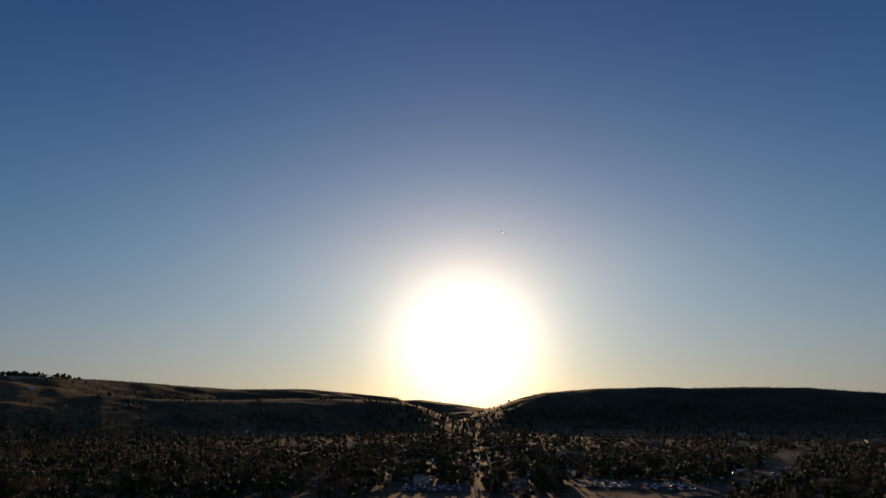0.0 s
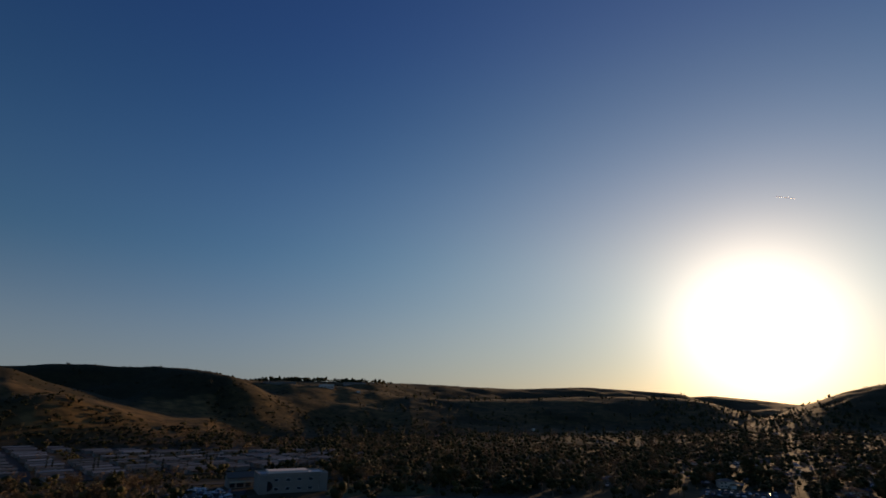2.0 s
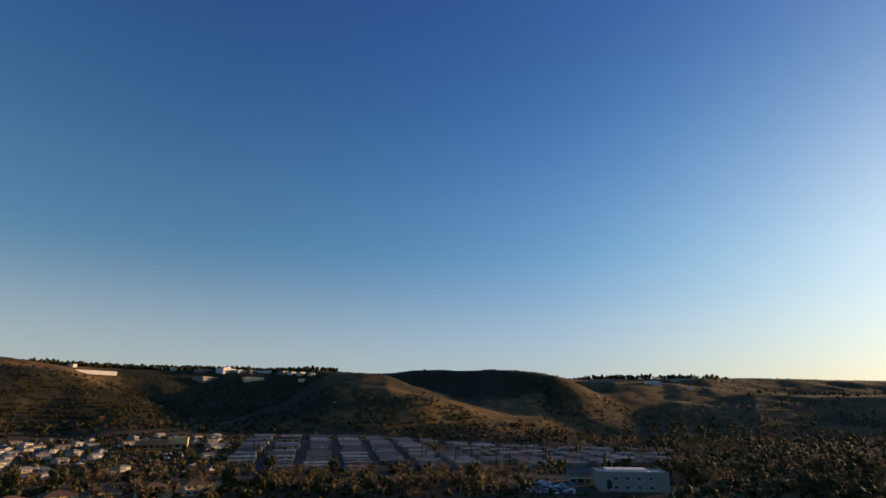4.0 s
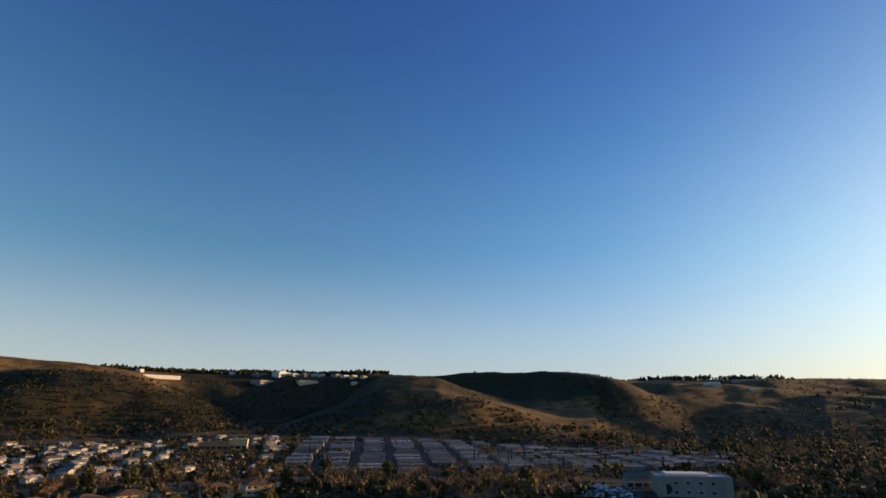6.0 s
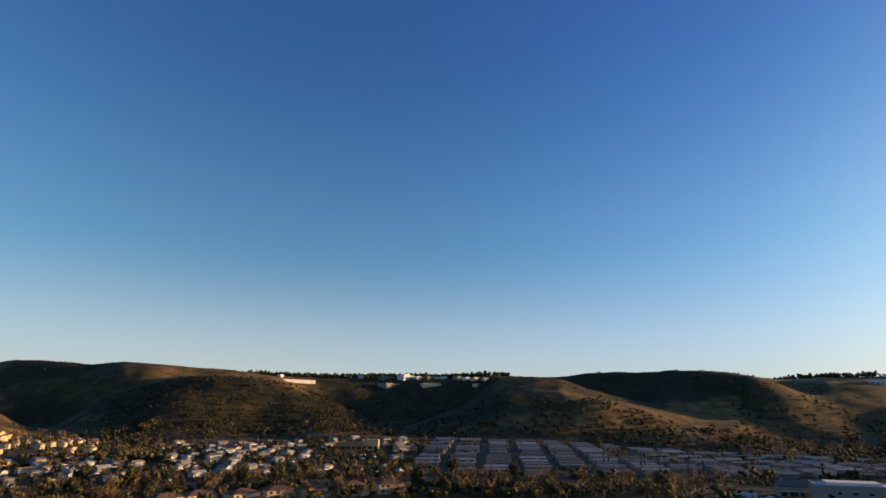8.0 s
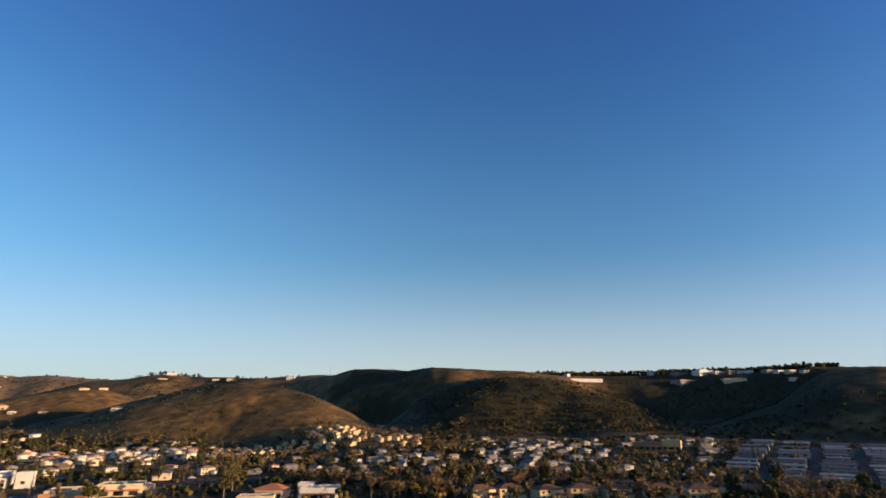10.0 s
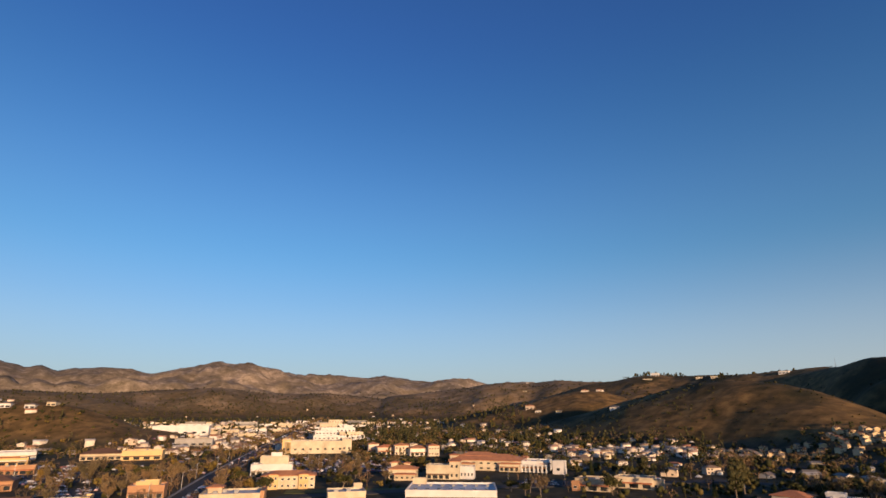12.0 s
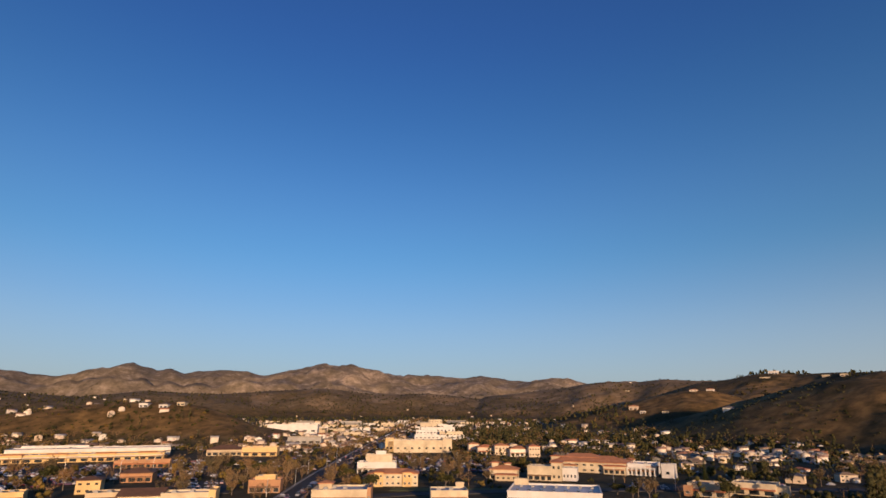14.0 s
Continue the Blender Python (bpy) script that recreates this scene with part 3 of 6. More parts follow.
def slot(parent, name, material, x, y, z, w, h, side="front", label="", deep=0.12):
    """A pane, door or sign let onto a wall: proud by 3 cm, set back into the wall."""
    if side == "front":
        g = Geo().box(x - w / 2, y - 0.03, z, x + w / 2, y + deep, z + h)
    elif side == "back":
        g = Geo().box(x - w / 2, y - deep, z, x + w / 2, y + 0.03, z + h)
    elif side == "right":
        g = Geo().box(x - deep, y - w / 2, z, x + 0.03, y + w / 2, z + h)
    else:
        g = Geo().box(x - 0.03, y - w / 2, z, x + deep, y + w / 2, z + h)
    return part(name, g, material, parent, label)


TAKEN = []  # x, y, radius of all that stands


def claim(x, y, r):
    TAKEN.append((x, y, r))


class Kind:
    """One built thing, set down first itself and then as copies."""

    def __init__(self, root):
        self.root, self.used = root, False

    def set(self, x, y, turn, size=1.0, sink=0.0, r=8.0):
        m = pose(x, y, ground(x, y) - sink, 0, 0, turn)
        if self.used:
            ob = copy_thing(self.root, m)
        else:
            ob, self.used = self.root, True
            ob.matrix_basis = m
        ob.scale = (size, size, size)
        claim(x, y, r)
        return ob

    def clear(self):
        if not self.used:
            for o in (*self.root.children_recursive, self.root):
                bpy.data.objects.remove(o)


# ---- homes ----
def mobile_home(long, deep, high, label, carport):
    h = thing("mobile_home", label, "mobile home", "homes of the park")
    part("wall", Geo().gable_body(-long / 2, -deep / 2, long / 2, deep / 2, -1.2, high, high + deep * 0.11), SIDING, h)
    part("roof", Geo().gable_roof(-long / 2 - 0.5, -deep / 2 - 0.5, long / 2 + 0.5, deep / 2 + 0.5, high - 0.05, high + deep * 0.12, 0.18), PALE_ROOF, h)
    for x in (-long * 0.3, long * 0.34):
        slot(h, "window", GLASS, x, -deep / 2, 1.5, 2.2, 1.1)
    slot(h, "door", TRIM, long * 0.18, -deep / 2, 0.6, 1.0, 2.1)
    if carport:
        s = Geo().box(-long * 0.45, -deep / 2 - 3.6, high - 0.55, long * 0.3, -deep / 2 - 0.55, high - 0.4)
        for x in (-long * 0.43, -long * 0.08, long * 0.28):
            s.rod((x, -deep / 2 - 3.4, -1.0), (x, -deep / 2 - 3.4, high - 0.5), 0.06, 0.06)
        part("carport", s, GREY_ROOF, h, "flat metal carport awning on thin posts")
    return Kind(h)


def house(w, deep, storeys, roof, wall_material, roof_material, label, group, garage=True, chimney=False, winged=True):
    h = thing("house", label, "house", group)
    high = 2.7 * storeys + 0.3
    rise = deep * 0.19
    if roof == "gable":
        part("wall", Geo().gable_body(-w / 2, -deep / 2, w / 2, deep / 2, -2.5, high, high + rise), wall_material, h)
        part("roof", Geo().gable_roof(-w / 2 - 0.7, -deep / 2 - 0.7, w / 2 + 0.7, deep / 2 + 0.7, high - 0.25, high + rise + 0.02), roof_material, h)
    else:
        part("wall", Geo().box(-w / 2, -deep / 2, -2.5, w / 2, deep / 2, high), wall_material, h)
        part("roof", Geo().hip_roof(-w / 2 - 0.7, -deep / 2 - 0.7, w / 2 + 0.7, deep / 2 + 0.7, high + 0.05, rise), roof_material, h)
    wing = w * 0.36
    if winged:
        part("wing", Geo().box(w / 2 - wing, -deep / 2 - 3.0, -2.5, w / 2 - 0.2, -deep / 2, 2.9), wall_material, h)
        part("wing_roof", Geo().hip_roof(w / 2 - wing - 0.5, -deep / 2 - 3.5, w / 2 + 0.3, -deep / 2 - 0.02, 3.0, 1.1), roof_material, h)
    for k in range(storeys):
        for x in (-w * 0.36, -w * 0.12):
            slot(h, "window", GLASS, x, -deep / 2, 1.0 + 2.8 * k, 1.7, 1.2)
    if winged:
        slot(h, "window", GLASS, w / 2, deep * 0.15, 1.0, 1.8, 1.2, "right")
    slot(h, "door", WOOD, w * 0.04, -deep / 2, 0.1, 1.1, 2.1)
    if garage:
        slot(h, "garage_door", TRIM, w / 2 - 0.1 - wing / 2, -deep / 2 - 3.0, 0.1, wing * 0.75, 2.2)
    if chimney:
        part("chimney", Geo().box(-w * 0.28, 0.4, high - 1, -w * 0.2, 1.4, high + rise + 1.0), wall_material, h)
    return Kind(h)


# ---- larger buildings, each its own ----
def framed(pane, x, y, z, w, h):
    """A pale frame round a pane."""
    t = 0.1
    g = Geo().box(x - w / 2 - t, y - 0.09, z - t, x - w / 2, y - 0.035, z + h + t).box(x + w / 2, y - 0.09, z - t, x + w / 2 + t, y - 0.035, z + h + t)
    part("window_frame", g.box(x - w / 2, y - 0.09, z - t, x + w / 2, y - 0.035, z).box(x - w / 2, y - 0.09, z + h, x + w / 2, y - 0.035, z + h + t), TRIM, pane, "pale window frame")


def block(b, x, y, w, deep, high, wall_material, roof="flat", roof_material=None, rows=1, cols=6, base=-3.0, unit=2, sides=False):
    """A storeyed block of a building: walls, parapet or tiled roof, windows row by row, plant on the roof."""
    x0, x1, y0, y1 = x - w / 2, x + w / 2, y - deep / 2, y + deep / 2
    part("wall", Geo().box(x0, y0, base, x1, y1, high), wall_material, b)
    rm = roof_material or FLAT_ROOF
    if roof == "flat":
        t = 0.3
        part("roof", Geo().box(x0 + t, y0 + t, high + 0.004, x1 - t, y1 - t, high + 0.12), rm, b)
        g = Geo().box(x0 - 0.1, y0 - 0.1, high, x1 + 0.1, y0 + t, high + 0.9).box(x0 - 0.1, y1 - t, high, x1 + 0.1, y1 + 0.1, high + 0.9)
        g.box(x0 - 0.1, y0 + t, high, x0 + t, y1 - t, high + 0.9).box(x1 - t, y0 + t, high, x1 + 0.1, y1 - t, high + 0.9)
        part("parapet", g, wall_material, b)
        for k in range(unit):
            ux, uy = x0 + w * (0.22 + 0.56 * ((k * 0.618) % 1)), y0 + deep * (0.3 + 0.4 * ((k * 0.37 + 0.2) % 1))
            part("roof_unit", Geo().box(ux - 1.0, uy - 0.8, high + 0.12, ux + 1.0, uy + 0.8, high + 1.1).box(ux - 0.7, uy - 0.5, high + 1.1, ux + 0.7, uy + 0.5, high + 1.3), PLANT, b, "grey metal rooftop air unit")
    elif roof == "gable":
        part("roof", Geo().gable_roof(x0 - 0.8, y0 - 0.8, x1 + 0.8, y1 + 0.8, high, high + deep * 0.2, 0.3), rm, b)
        part("gable_wall", Geo().put([(x1, y0, high), (x1, y1, high), (x1, y, high + deep * 0.2 - 0.2), (x1 - 0.3, y0, high), (x1 - 0.3, y1, high), (x1 - 0.3, y, high + deep * 0.2 - 0.2)], [(0, 1, 2), (5, 4, 3), (0, 3, 4, 1), (1, 4, 5, 2), (2, 5, 3, 0)]), wall_material, b)
        part("gable_wall", Geo().put([(x0, y0, high), (x0, y1, high), (x0, y, high + deep * 0.2 - 0.2), (x0 + 0.3, y0, high), (x0 + 0.3, y1, high), (x0 + 0.3, y, high + deep * 0.2 - 0.2)], [(2, 1, 0), (3, 4, 5), (1, 4, 3, 0), (2, 5, 4, 1), (0, 3, 5, 2)]), wall_material, b)
    else:
        part("roof", Geo().hip_roof(x0 - 0.8, y0 - 0.8, x1 + 0.8, y1 + 0.8, high + 0.1, min(w, deep) * 0.17, 0.3), rm, b)
    step = high / max(1, rows)
    away = b.matrix_basis.translation.xy.length
    shop = rows == 1 and base < 0 and 4 <= high < 9 and w > 9
    for r in range(rows):
        for c in range(cols):
            spot = (x0 + (c + 0.5) * w / cols, y0, r * step + step * 0.3, min(2.1, w / cols * 0.42), min(1.6, step * 0.3))
            if shop:
                spot = (spot[0], y0, 0.35, min(w / cols * (0.62 + 0.2 * (c % 3 == 1)), 4.6), 2.1)
            pane = slot(b, "window", GLASS, *spot)
            if 1 < away < 348:
                framed(pane, *spot)
    if shop and 1 < away < 640:
        lean = Geo().put([(x0 + 0.4, y0 - 1.5, 2.75), (x1 - 0.4, y0 - 1.5, 2.75), (x1 - 0.4, y0 - 0.02, 3.25), (x0 + 0.4, y0 - 0.02, 3.25),
                          (x0 + 0.4, y0 - 1.5, 2.6), (x1 - 0.4, y0 - 1.5, 2.6), (x1 - 0.4, y0 - 0.02, 2.6), (x0 + 0.4, y0 - 0.02, 2.6)],
                         [(0, 1, 2, 3), (7, 6, 5, 4), (0, 4, 5, 1), (1, 5, 6, 2), (2, 6, 7, 3), (3, 7, 4, 0)])
        part("awning", lean, (TILE, WOOD, RUST, TAN)[int(w * 7 + away) % 4], b, "sloping awning over the shopfront")
    if sides:
        for k in range(2):
            for s, xx in (("left", x0), ("right", x1)):
                slot(b, "window", GLASS, xx, y0 + deep * (0.3 + 0.4 * k), step * 0.28, 2.0, step * 0.4, s)


def building(bearing, distance, label, category, turn=0.0, r=20, group="", name="building"):
    x, y = at(bearing, distance)
    b = thing(name, label, category, group)
    b.matrix_basis = pose(x, y, ground(x, y), 0, 0, bearing + turn)
    claim(x, y, r)
    if bearing > 143 and distance < 620:
        for k in range(4):
            claim(x, y + r + 8 + 9 * k, min(r, 14))
    return b


# ---- vehicles ----
def car(kind, label):
    c = thing("car", label, "car", "parked cars")
    long, wide, hood, high = {"sedan": (4.6, 1.8, 0.95, 1.45), "suv": (4.8, 1.95, 1.1, 1.8), "van": (5.2, 2.0, 1.15, 2.05), "pickup": (5.5, 2.0, 1.1, 1.85)}[kind]
    def hull(stations, lean):
        """A smooth skin through rounded cross-sections: x, half width, low, high."""
        g, m = Geo(), 12
        for x, w, z0, z1 in stations:
            for k in range(m):
                t = math.pi * k / (m - 1)
                c, e = math.cos(t), math.sin(t)
                g.v.append((x, w * math.copysign(abs(c) ** lean, c), z0 + (z1 - z0) * e ** lean))
        n = len(stations)
        g.f = [(i * m + k, (i + 1) * m + k, (i + 1) * m + k + 1, i * m + k + 1) for i in range(n - 1) for k in range(m - 1)]
        g.f += [tuple(range(m)), tuple(range(n * m - 1, n * m - m - 1, -1))]
        g.f += [(i * m, i * m + m - 1, (i + 1) * m + m - 1, (i + 1) * m) for i in range(n - 1)]
        return g

    h = wide / 2
    part("body", hull([(-long / 2, h * 0.82, 0.34, hood * 0.8), (-long * 0.47, h * 0.96, 0.3, hood * 0.97), (-long * 0.2, h, 0.28, hood * 1.02), (long * 0.2, h, 0.28, hood),
                       (long * 0.42, h * 0.96, 0.3, hood * 0.9), (long * 0.49, h * 0.84, 0.34, hood * 0.72)], 0.42), PAINT, c, smooth_=True)
    back, front = {"sedan": (-0.38, 0.24), "suv": (-0.48, 0.22), "van": (-0.49, 0.36), "pickup": (-0.1, 0.26)}[kind]
    x0, x1 = long * back, long * front
    part("cabin", hull([(x0, h * 0.86, hood * 0.9, hood * 1.0), (x0 + 0.45, h * 0.82, hood * 0.9, high * 0.95), (x0 + (x1 - x0) * 0.45, h * 0.8, hood * 0.9, high - 0.04),
                        (x1 - 0.75, h * 0.82, hood * 0.9, high * 0.95), (x1, h * 0.9, hood * 0.88, hood * 0.98)], 0.55), GLASS, c, "dark glazed cabin", True)
    part("roof", hull([(x0 + 0.5, h * 0.66, high * 0.9, high * 0.97), (x0 + 0.8, h * 0.68, high * 0.9, high), (x0 + (x1 - x0) * 0.5, h * 0.68, high * 0.9, high + 0.03),
                       (x1 - 0.95, h * 0.66, high * 0.9, high * 0.97)], 0.5), PAINT, c, smooth_=True)
    wheel = Geo().rod((0, -0.12, 0), (0, 0.12, 0), 0.34, 0.34, 8).mesh("wheel", RUBBER)
    for x in (-long * 0.31, long * 0.31):
        for y in (-wide / 2 + 0.1, wide / 2 - 0.1):
            part("wheel", wheel, RUBBER, c).location = (x, y, 0.34)
    return Kind(c)


# ---- trees ----
def clumps(rng, g, centre, radii, count, size, hang=0.0):
    """Leaf clumps: bent little quads through a lobe of the crown, most near its skin."""
    for _ in range(count):
        v = Vector((rng.gauss(0, 1), rng.gauss(0, 1), rng.gauss(0, 1))).normalized() * (rng.random() ** 0.45)
        p = Vector((centre[0] + v.x * radii[0], centre[1] + v.y * radii[1], centre[2] + v.z * radii[2]))
        s = size * rng.uniform(0.6, 1.3)
        u = Vector((rng.gauss(0, 1), rng.gauss(0, 1), rng.gauss(0, 0.6) - hang)).normalized()
        w = u.orthogonal().normalized()
        w.rotate(Euler((0, 0, rng.uniform(0, 6.28))))
        n = u.cross(w)
        g.put([p - u * s, p + w * s * 0.7 + n * s * 0.25, p + u * s, p - w * s * 0.7 + n * s * 0.25], [(0, 1, 2, 3)])


ICO = [(0.0, 0.0, 1.0)] + [(0.894 * math.cos(1.2566 * k), 0.894 * math.sin(1.2566 * k), 0.447) for k in range(5)] + \
      [(0.894 * math.cos(1.2566 * k + 0.6283), 0.894 * math.sin(1.2566 * k + 0.6283), -0.447) for k in range(5)] + [(0.0, 0.0, -1.0)]
ICO_FACES = [f for k in range(5) for f in ((0, 1 + k, 1 + (k + 1) % 5), (1 + k, 6 + k, 1 + (k + 1) % 5), (1 + (k + 1) % 5, 6 + k, 6 + (k + 1) % 5), (6 + k, 11, 6 + (k + 1) % 5))]


def body(rng, g, centre, radii, low=0.7, high=1.05):
    """The dense inside of a lobe of foliage, uneven all round."""
    turn = rng.uniform(0, 6.28)
    c, s = math.cos(turn), math.sin(turn)
    pts = []
    for x, y, z in ICO:
        k = rng.uniform(low, high)
        pts.append((centre[0] + (x * c - y * s) * radii[0] * k, centre[1] + (x * s + y * c) * radii[1] * k, centre[2] + z * radii[2] * k))
    g.put(pts, ICO_FACES)


def round_crown(rng, high, wide, lobes, per, size, lift=0.45, hang=0.0):
    g = Geo()
    for k in range(lobes):
        a = 6.28 * k / lobes + rng.uniform(-0.5, 0.5)
        reach = wide * rng.uniform(0.18, 0.34) if k else 0
        z = high * rng.uniform(lift + 0.08, 0.8) if k else high * 0.78
        at_, radii = (math.cos(a) * reach, math.sin(a) * reach, z), (wide * rng.uniform(0.2, 0.3),) * 2 + (high * rng.uniform(0.14, 0.22),)
        clumps(rng, g, at_, radii, per, size, hang)
        for _ in range(2):
            body(rng, g, [p + rng.uniform(-0.45, 0.45) * r for p, r in zip(at_, radii)], [r * 0.55 for r in radii])
    return g


def limbs(rng, high, wide, count, r):
    g = Geo().rod((0, 0, -0.8), (rng.uniform(-0.2, 0.2), rng.uniform(-0.2, 0.2), high * 0.42), r, r * 0.7, 6)
    for k in range(count):
        a = 6.28 * k / count + rng.uniform(-0.4, 0.4)
        g.rod((0, 0, high * rng.uniform(0.25, 0.42)), (math.cos(a) * wide * 0.28, math.sin(a) * wide * 0.28, high * rng.uniform(0.6, 0.8)), r * 0.5, r * 0.15, 4)
    return g


def bare_tree_parts(rng, high, wide):
    trunk, twigs = Geo().rod((0, 0, -0.8), (0, 0, high * 0.35), 0.28, 0.2, 6), Geo()
    for k in range(7):
        a = 6.28 * k / 7 + rng.uniform(-0.4, 0.4)
        e = Vector((math.cos(a) * wide * rng.uniform(0.15, 0.36), math.sin(a) * wide * rng.uniform(0.15, 0.36), high * rng.uniform(0.6, 0.92)))
        s = Vector((0, 0, high * rng.uniform(0.2, 0.36)))
        trunk.rod(s, e, 0.13, 0.04, 4)
        for _ in range(40):
            q = s.lerp(e, rng.uniform(0.3, 1.0))
            t = q + Vector((rng.gauss(0, 0.5), rng.gauss(0, 0.5), rng.uniform(0.2, 1.0))).normalized() * wide * rng.uniform(0.1, 0.24)
            w = Vector((rng.gauss(0, 1), rng.gauss(0, 1), 0.2)).normalized() * 0.07
            twigs.put([q - w, q + w, t + w * 0.5, t - w * 0.5], [(0, 1, 2, 3)])
            f = t + Vector((rng.gauss(0, 0.5), rng.gauss(0, 0.5), rng.uniform(0, 0.7)))
            twigs.put([q.lerp(t, 0.6), t + w * 2, f], [(0, 1, 2)])
    return trunk, twigs


def tree(kind, seed, label):
    rng = random.Random(seed)
    t = thing("tree", label, "tree", "trees")
    if kind == "oak":
        high, wide = rng.uniform(7, 10), rng.uniform(8, 11)
        part("trunk", limbs(rng, high, wide, 5, 0.35), BARK, t)
        part("crown", round_crown(rng, high, wide, 10, 52, 0.55), LEAF, t)
    elif kind == "gum":
        high, wide = rng.uniform(14, 19), rng.uniform(8, 11)
        part("trunk", limbs(rng, high, wide, 6, 0.4), BARK, t)
        part("crown", round_crown(rng, high, wide, 12, 52, 0.55, 0.35, 0.8), GUM, t)
    elif kind == "bare":
        trunk, twigs = bare_tree_parts(rng, rng.uniform(10, 14), rng.uniform(8, 11))
        part("trunk", trunk, BARK, t)
        part("crown", twigs, TWIG, t, "leafless tangle of brown twigs")
    elif kind == "gold":
        high, wide = rng.uniform(8, 11), rng.uniform(6, 8)
        part("trunk", limbs(rng, high, wide, 5, 0.28), BARK, t)
        part("crown", round_crown(rng, high, wide, 8, 46, 0.42), GOLD, t)
    elif kind == "pine":
        high, wide = rng.uniform(11, 16), rng.uniform(5, 6.5)
        part("trunk", Geo().rod((0, 0, -0.8), (0, 0, high * 0.95), 0.32, 0.05, 6), BARK, t)
        g = Geo()
        for k in range(15):
            z, r = high * (0.14 + 0.056 * k), wide / 2 * (1 - k / 15.5)
            for j in range(11):
                a = 6.28 * j / 11 + k * 0.7 + rng.uniform(-0.2, 0.2)
                e = Vector((math.cos(a) * r, math.sin(a) * r, z - r * 0.32 + rng.uniform(-0.2, 0.2)))
                s = Vector((-math.sin(a), math.cos(a), 0)) * (0.25 + r * 0.2)
                g.put([(0, 0, z + 0.3), e * 0.65 + s + Vector((0, 0, z * 0.35)), e, e * 0.65 - s + Vector((0, 0, z * 0.35))], [(0, 1, 2, 3)])
        part("crown", g, NEEDLE, t)
    else:
        high = rng.uniform(7, 11)
        part("trunk", Geo().rod((0, 0, -0.8), (0, 0, high * 0.5), 0.16, 0.1, 6), BARK, t)
        g = Geo()
        for k in range(6):
            clumps(rng, g, (0, 0, high * (0.14 + 0.15 * k)), (0.95 - 0.09 * k, 0.95 - 0.09 * k, high * 0.1), 30, 0.36)
        part("crown", g, NEEDLE, t, "dense narrow column of dark foliage")
    return Kind(t)


def many(name, label, category, material, templates, spots, kind="stuff"):
    """One mesh of many small copies: templates as (vertices, triangles), spots as x, y, z, turn, size, height factor, which."""
    vs, fs, n = [], [], 0
    for x, y, z, turn, size, tall, which in spots:
        v, f = templates[which % len(templates)]
        c, s = math.cos(turn) * size, math.sin(turn) * size
        vs.append(np.stack([v[:, 0] * c - v[:, 1] * s + x, v[:, 0] * s + v[:, 1] * c + y, v[:, 2] * size * tall + z], 1))
        fs.append(f + n)
        n += len(v)
    co, tri = np.concatenate(vs), np.concatenate(fs)
    me = bpy.data.meshes.new(name)
    me.vertices.add(len(co))
    me.vertices.foreach_set("co", co.ravel())
    me.loops.add(tri.size)
    me.loops.foreach_set("vertex_index", tri.ravel().astype(np.int32))
    me.polygons.add(len(tri))
    me.polygons.foreach_set("loop_start", np.arange(0, tri.size, 3, dtype=np.int32))
    me.update(calc_edges=True)
    me.materials.append(material)
    return tagged(new(name, me), label, category, kind=kind)


def template(geo):
    tri = []
    for f in geo.f:
        tri += [(f[0], f[k], f[k + 1]) for k in range(1, len(f) - 1)]
    return np.array([tuple(p) for p in geo.v], float), np.array(tri, np.int64)


def sight(bearing, rise):
    """The distance at which a line from the eye, rising by that many degrees, first meets the ground."""
    d = np.arange(240, 4700, 4.0)
    a = radians(bearing)
    z = relief(-d * math.sin(a), d * math.cos(a))[0]
    over = np.nonzero(z >= EYE + d * math.tan(radians(rise)))[0]
    return float(d[over[0]]) if len(over) else 4300.0


# ---- roads and yards ----
def draped(name, rows, material, lift, label, category="road", kind="structure"):
    """A paved sheet over the ground, 30 cm thick at its edges, from rows of points across it."""
    pts = np.array(rows, float)
    z = relief(pts[..., 0], pts[..., 1])[0] + lift
    n, m = z.shape
    top = np.concatenate([pts, z[..., None]], -1).reshape(-1, 3)
    low = top - (0, 0, 0.6)
    v = [tuple(p) for p in np.concatenate([top, low])]
    q = [(i * m + j, (i + 1) * m + j, (i + 1) * m + j + 1, i * m + j + 1) for i in range(n - 1) for j in range(m - 1)]
    rim = [i * m for i in range(n)] + [(n - 1) * m + j for j in range(1, m)] + [i * m + m - 1 for i in range(n - 2, -1, -1)] + [j for j in range(m - 2, 0, -1)]
    k = n * m
    q += [(rim[a], rim[a] + k, rim[(a + 1) % len(rim)] + k, rim[(a + 1) % len(rim)]) for a in range(len(rim))]
    me = bpy.data.meshes.new(name)
    me.from_pydata(v, [], q)
    me.materials.append(material)
    return tagged(new(name, me), label, category, kind=kind)


def road(name, stops, width, label, material=None, lift=0.3, keep=True, off=0.0):
    line = [Vector(at(*s)) for s in stops]
    mids = []
    for a, b in zip(line, line[1:]):
        n = max(2, int((b - a).length / 7))
        mids += [a.lerp(b, k / n) for k in range(n)]
    mids.append(line[-1])
    rows = []
    for k, p in enumerate(mids):
        w = (mids[min(k + 1, len(mids) - 1)] - mids[max(0, k - 1)]).normalized()
        s = Vector((w.y, -w.x))
        rows.append([tuple(p + s * (off + width * f)) for f in (-0.5, -0.17, 0.17, 0.5)])
        if keep:
            claim(p.x, p.y, width / 2 + 2)
    return draped(name, rows, material or ASPHALT, lift, label)


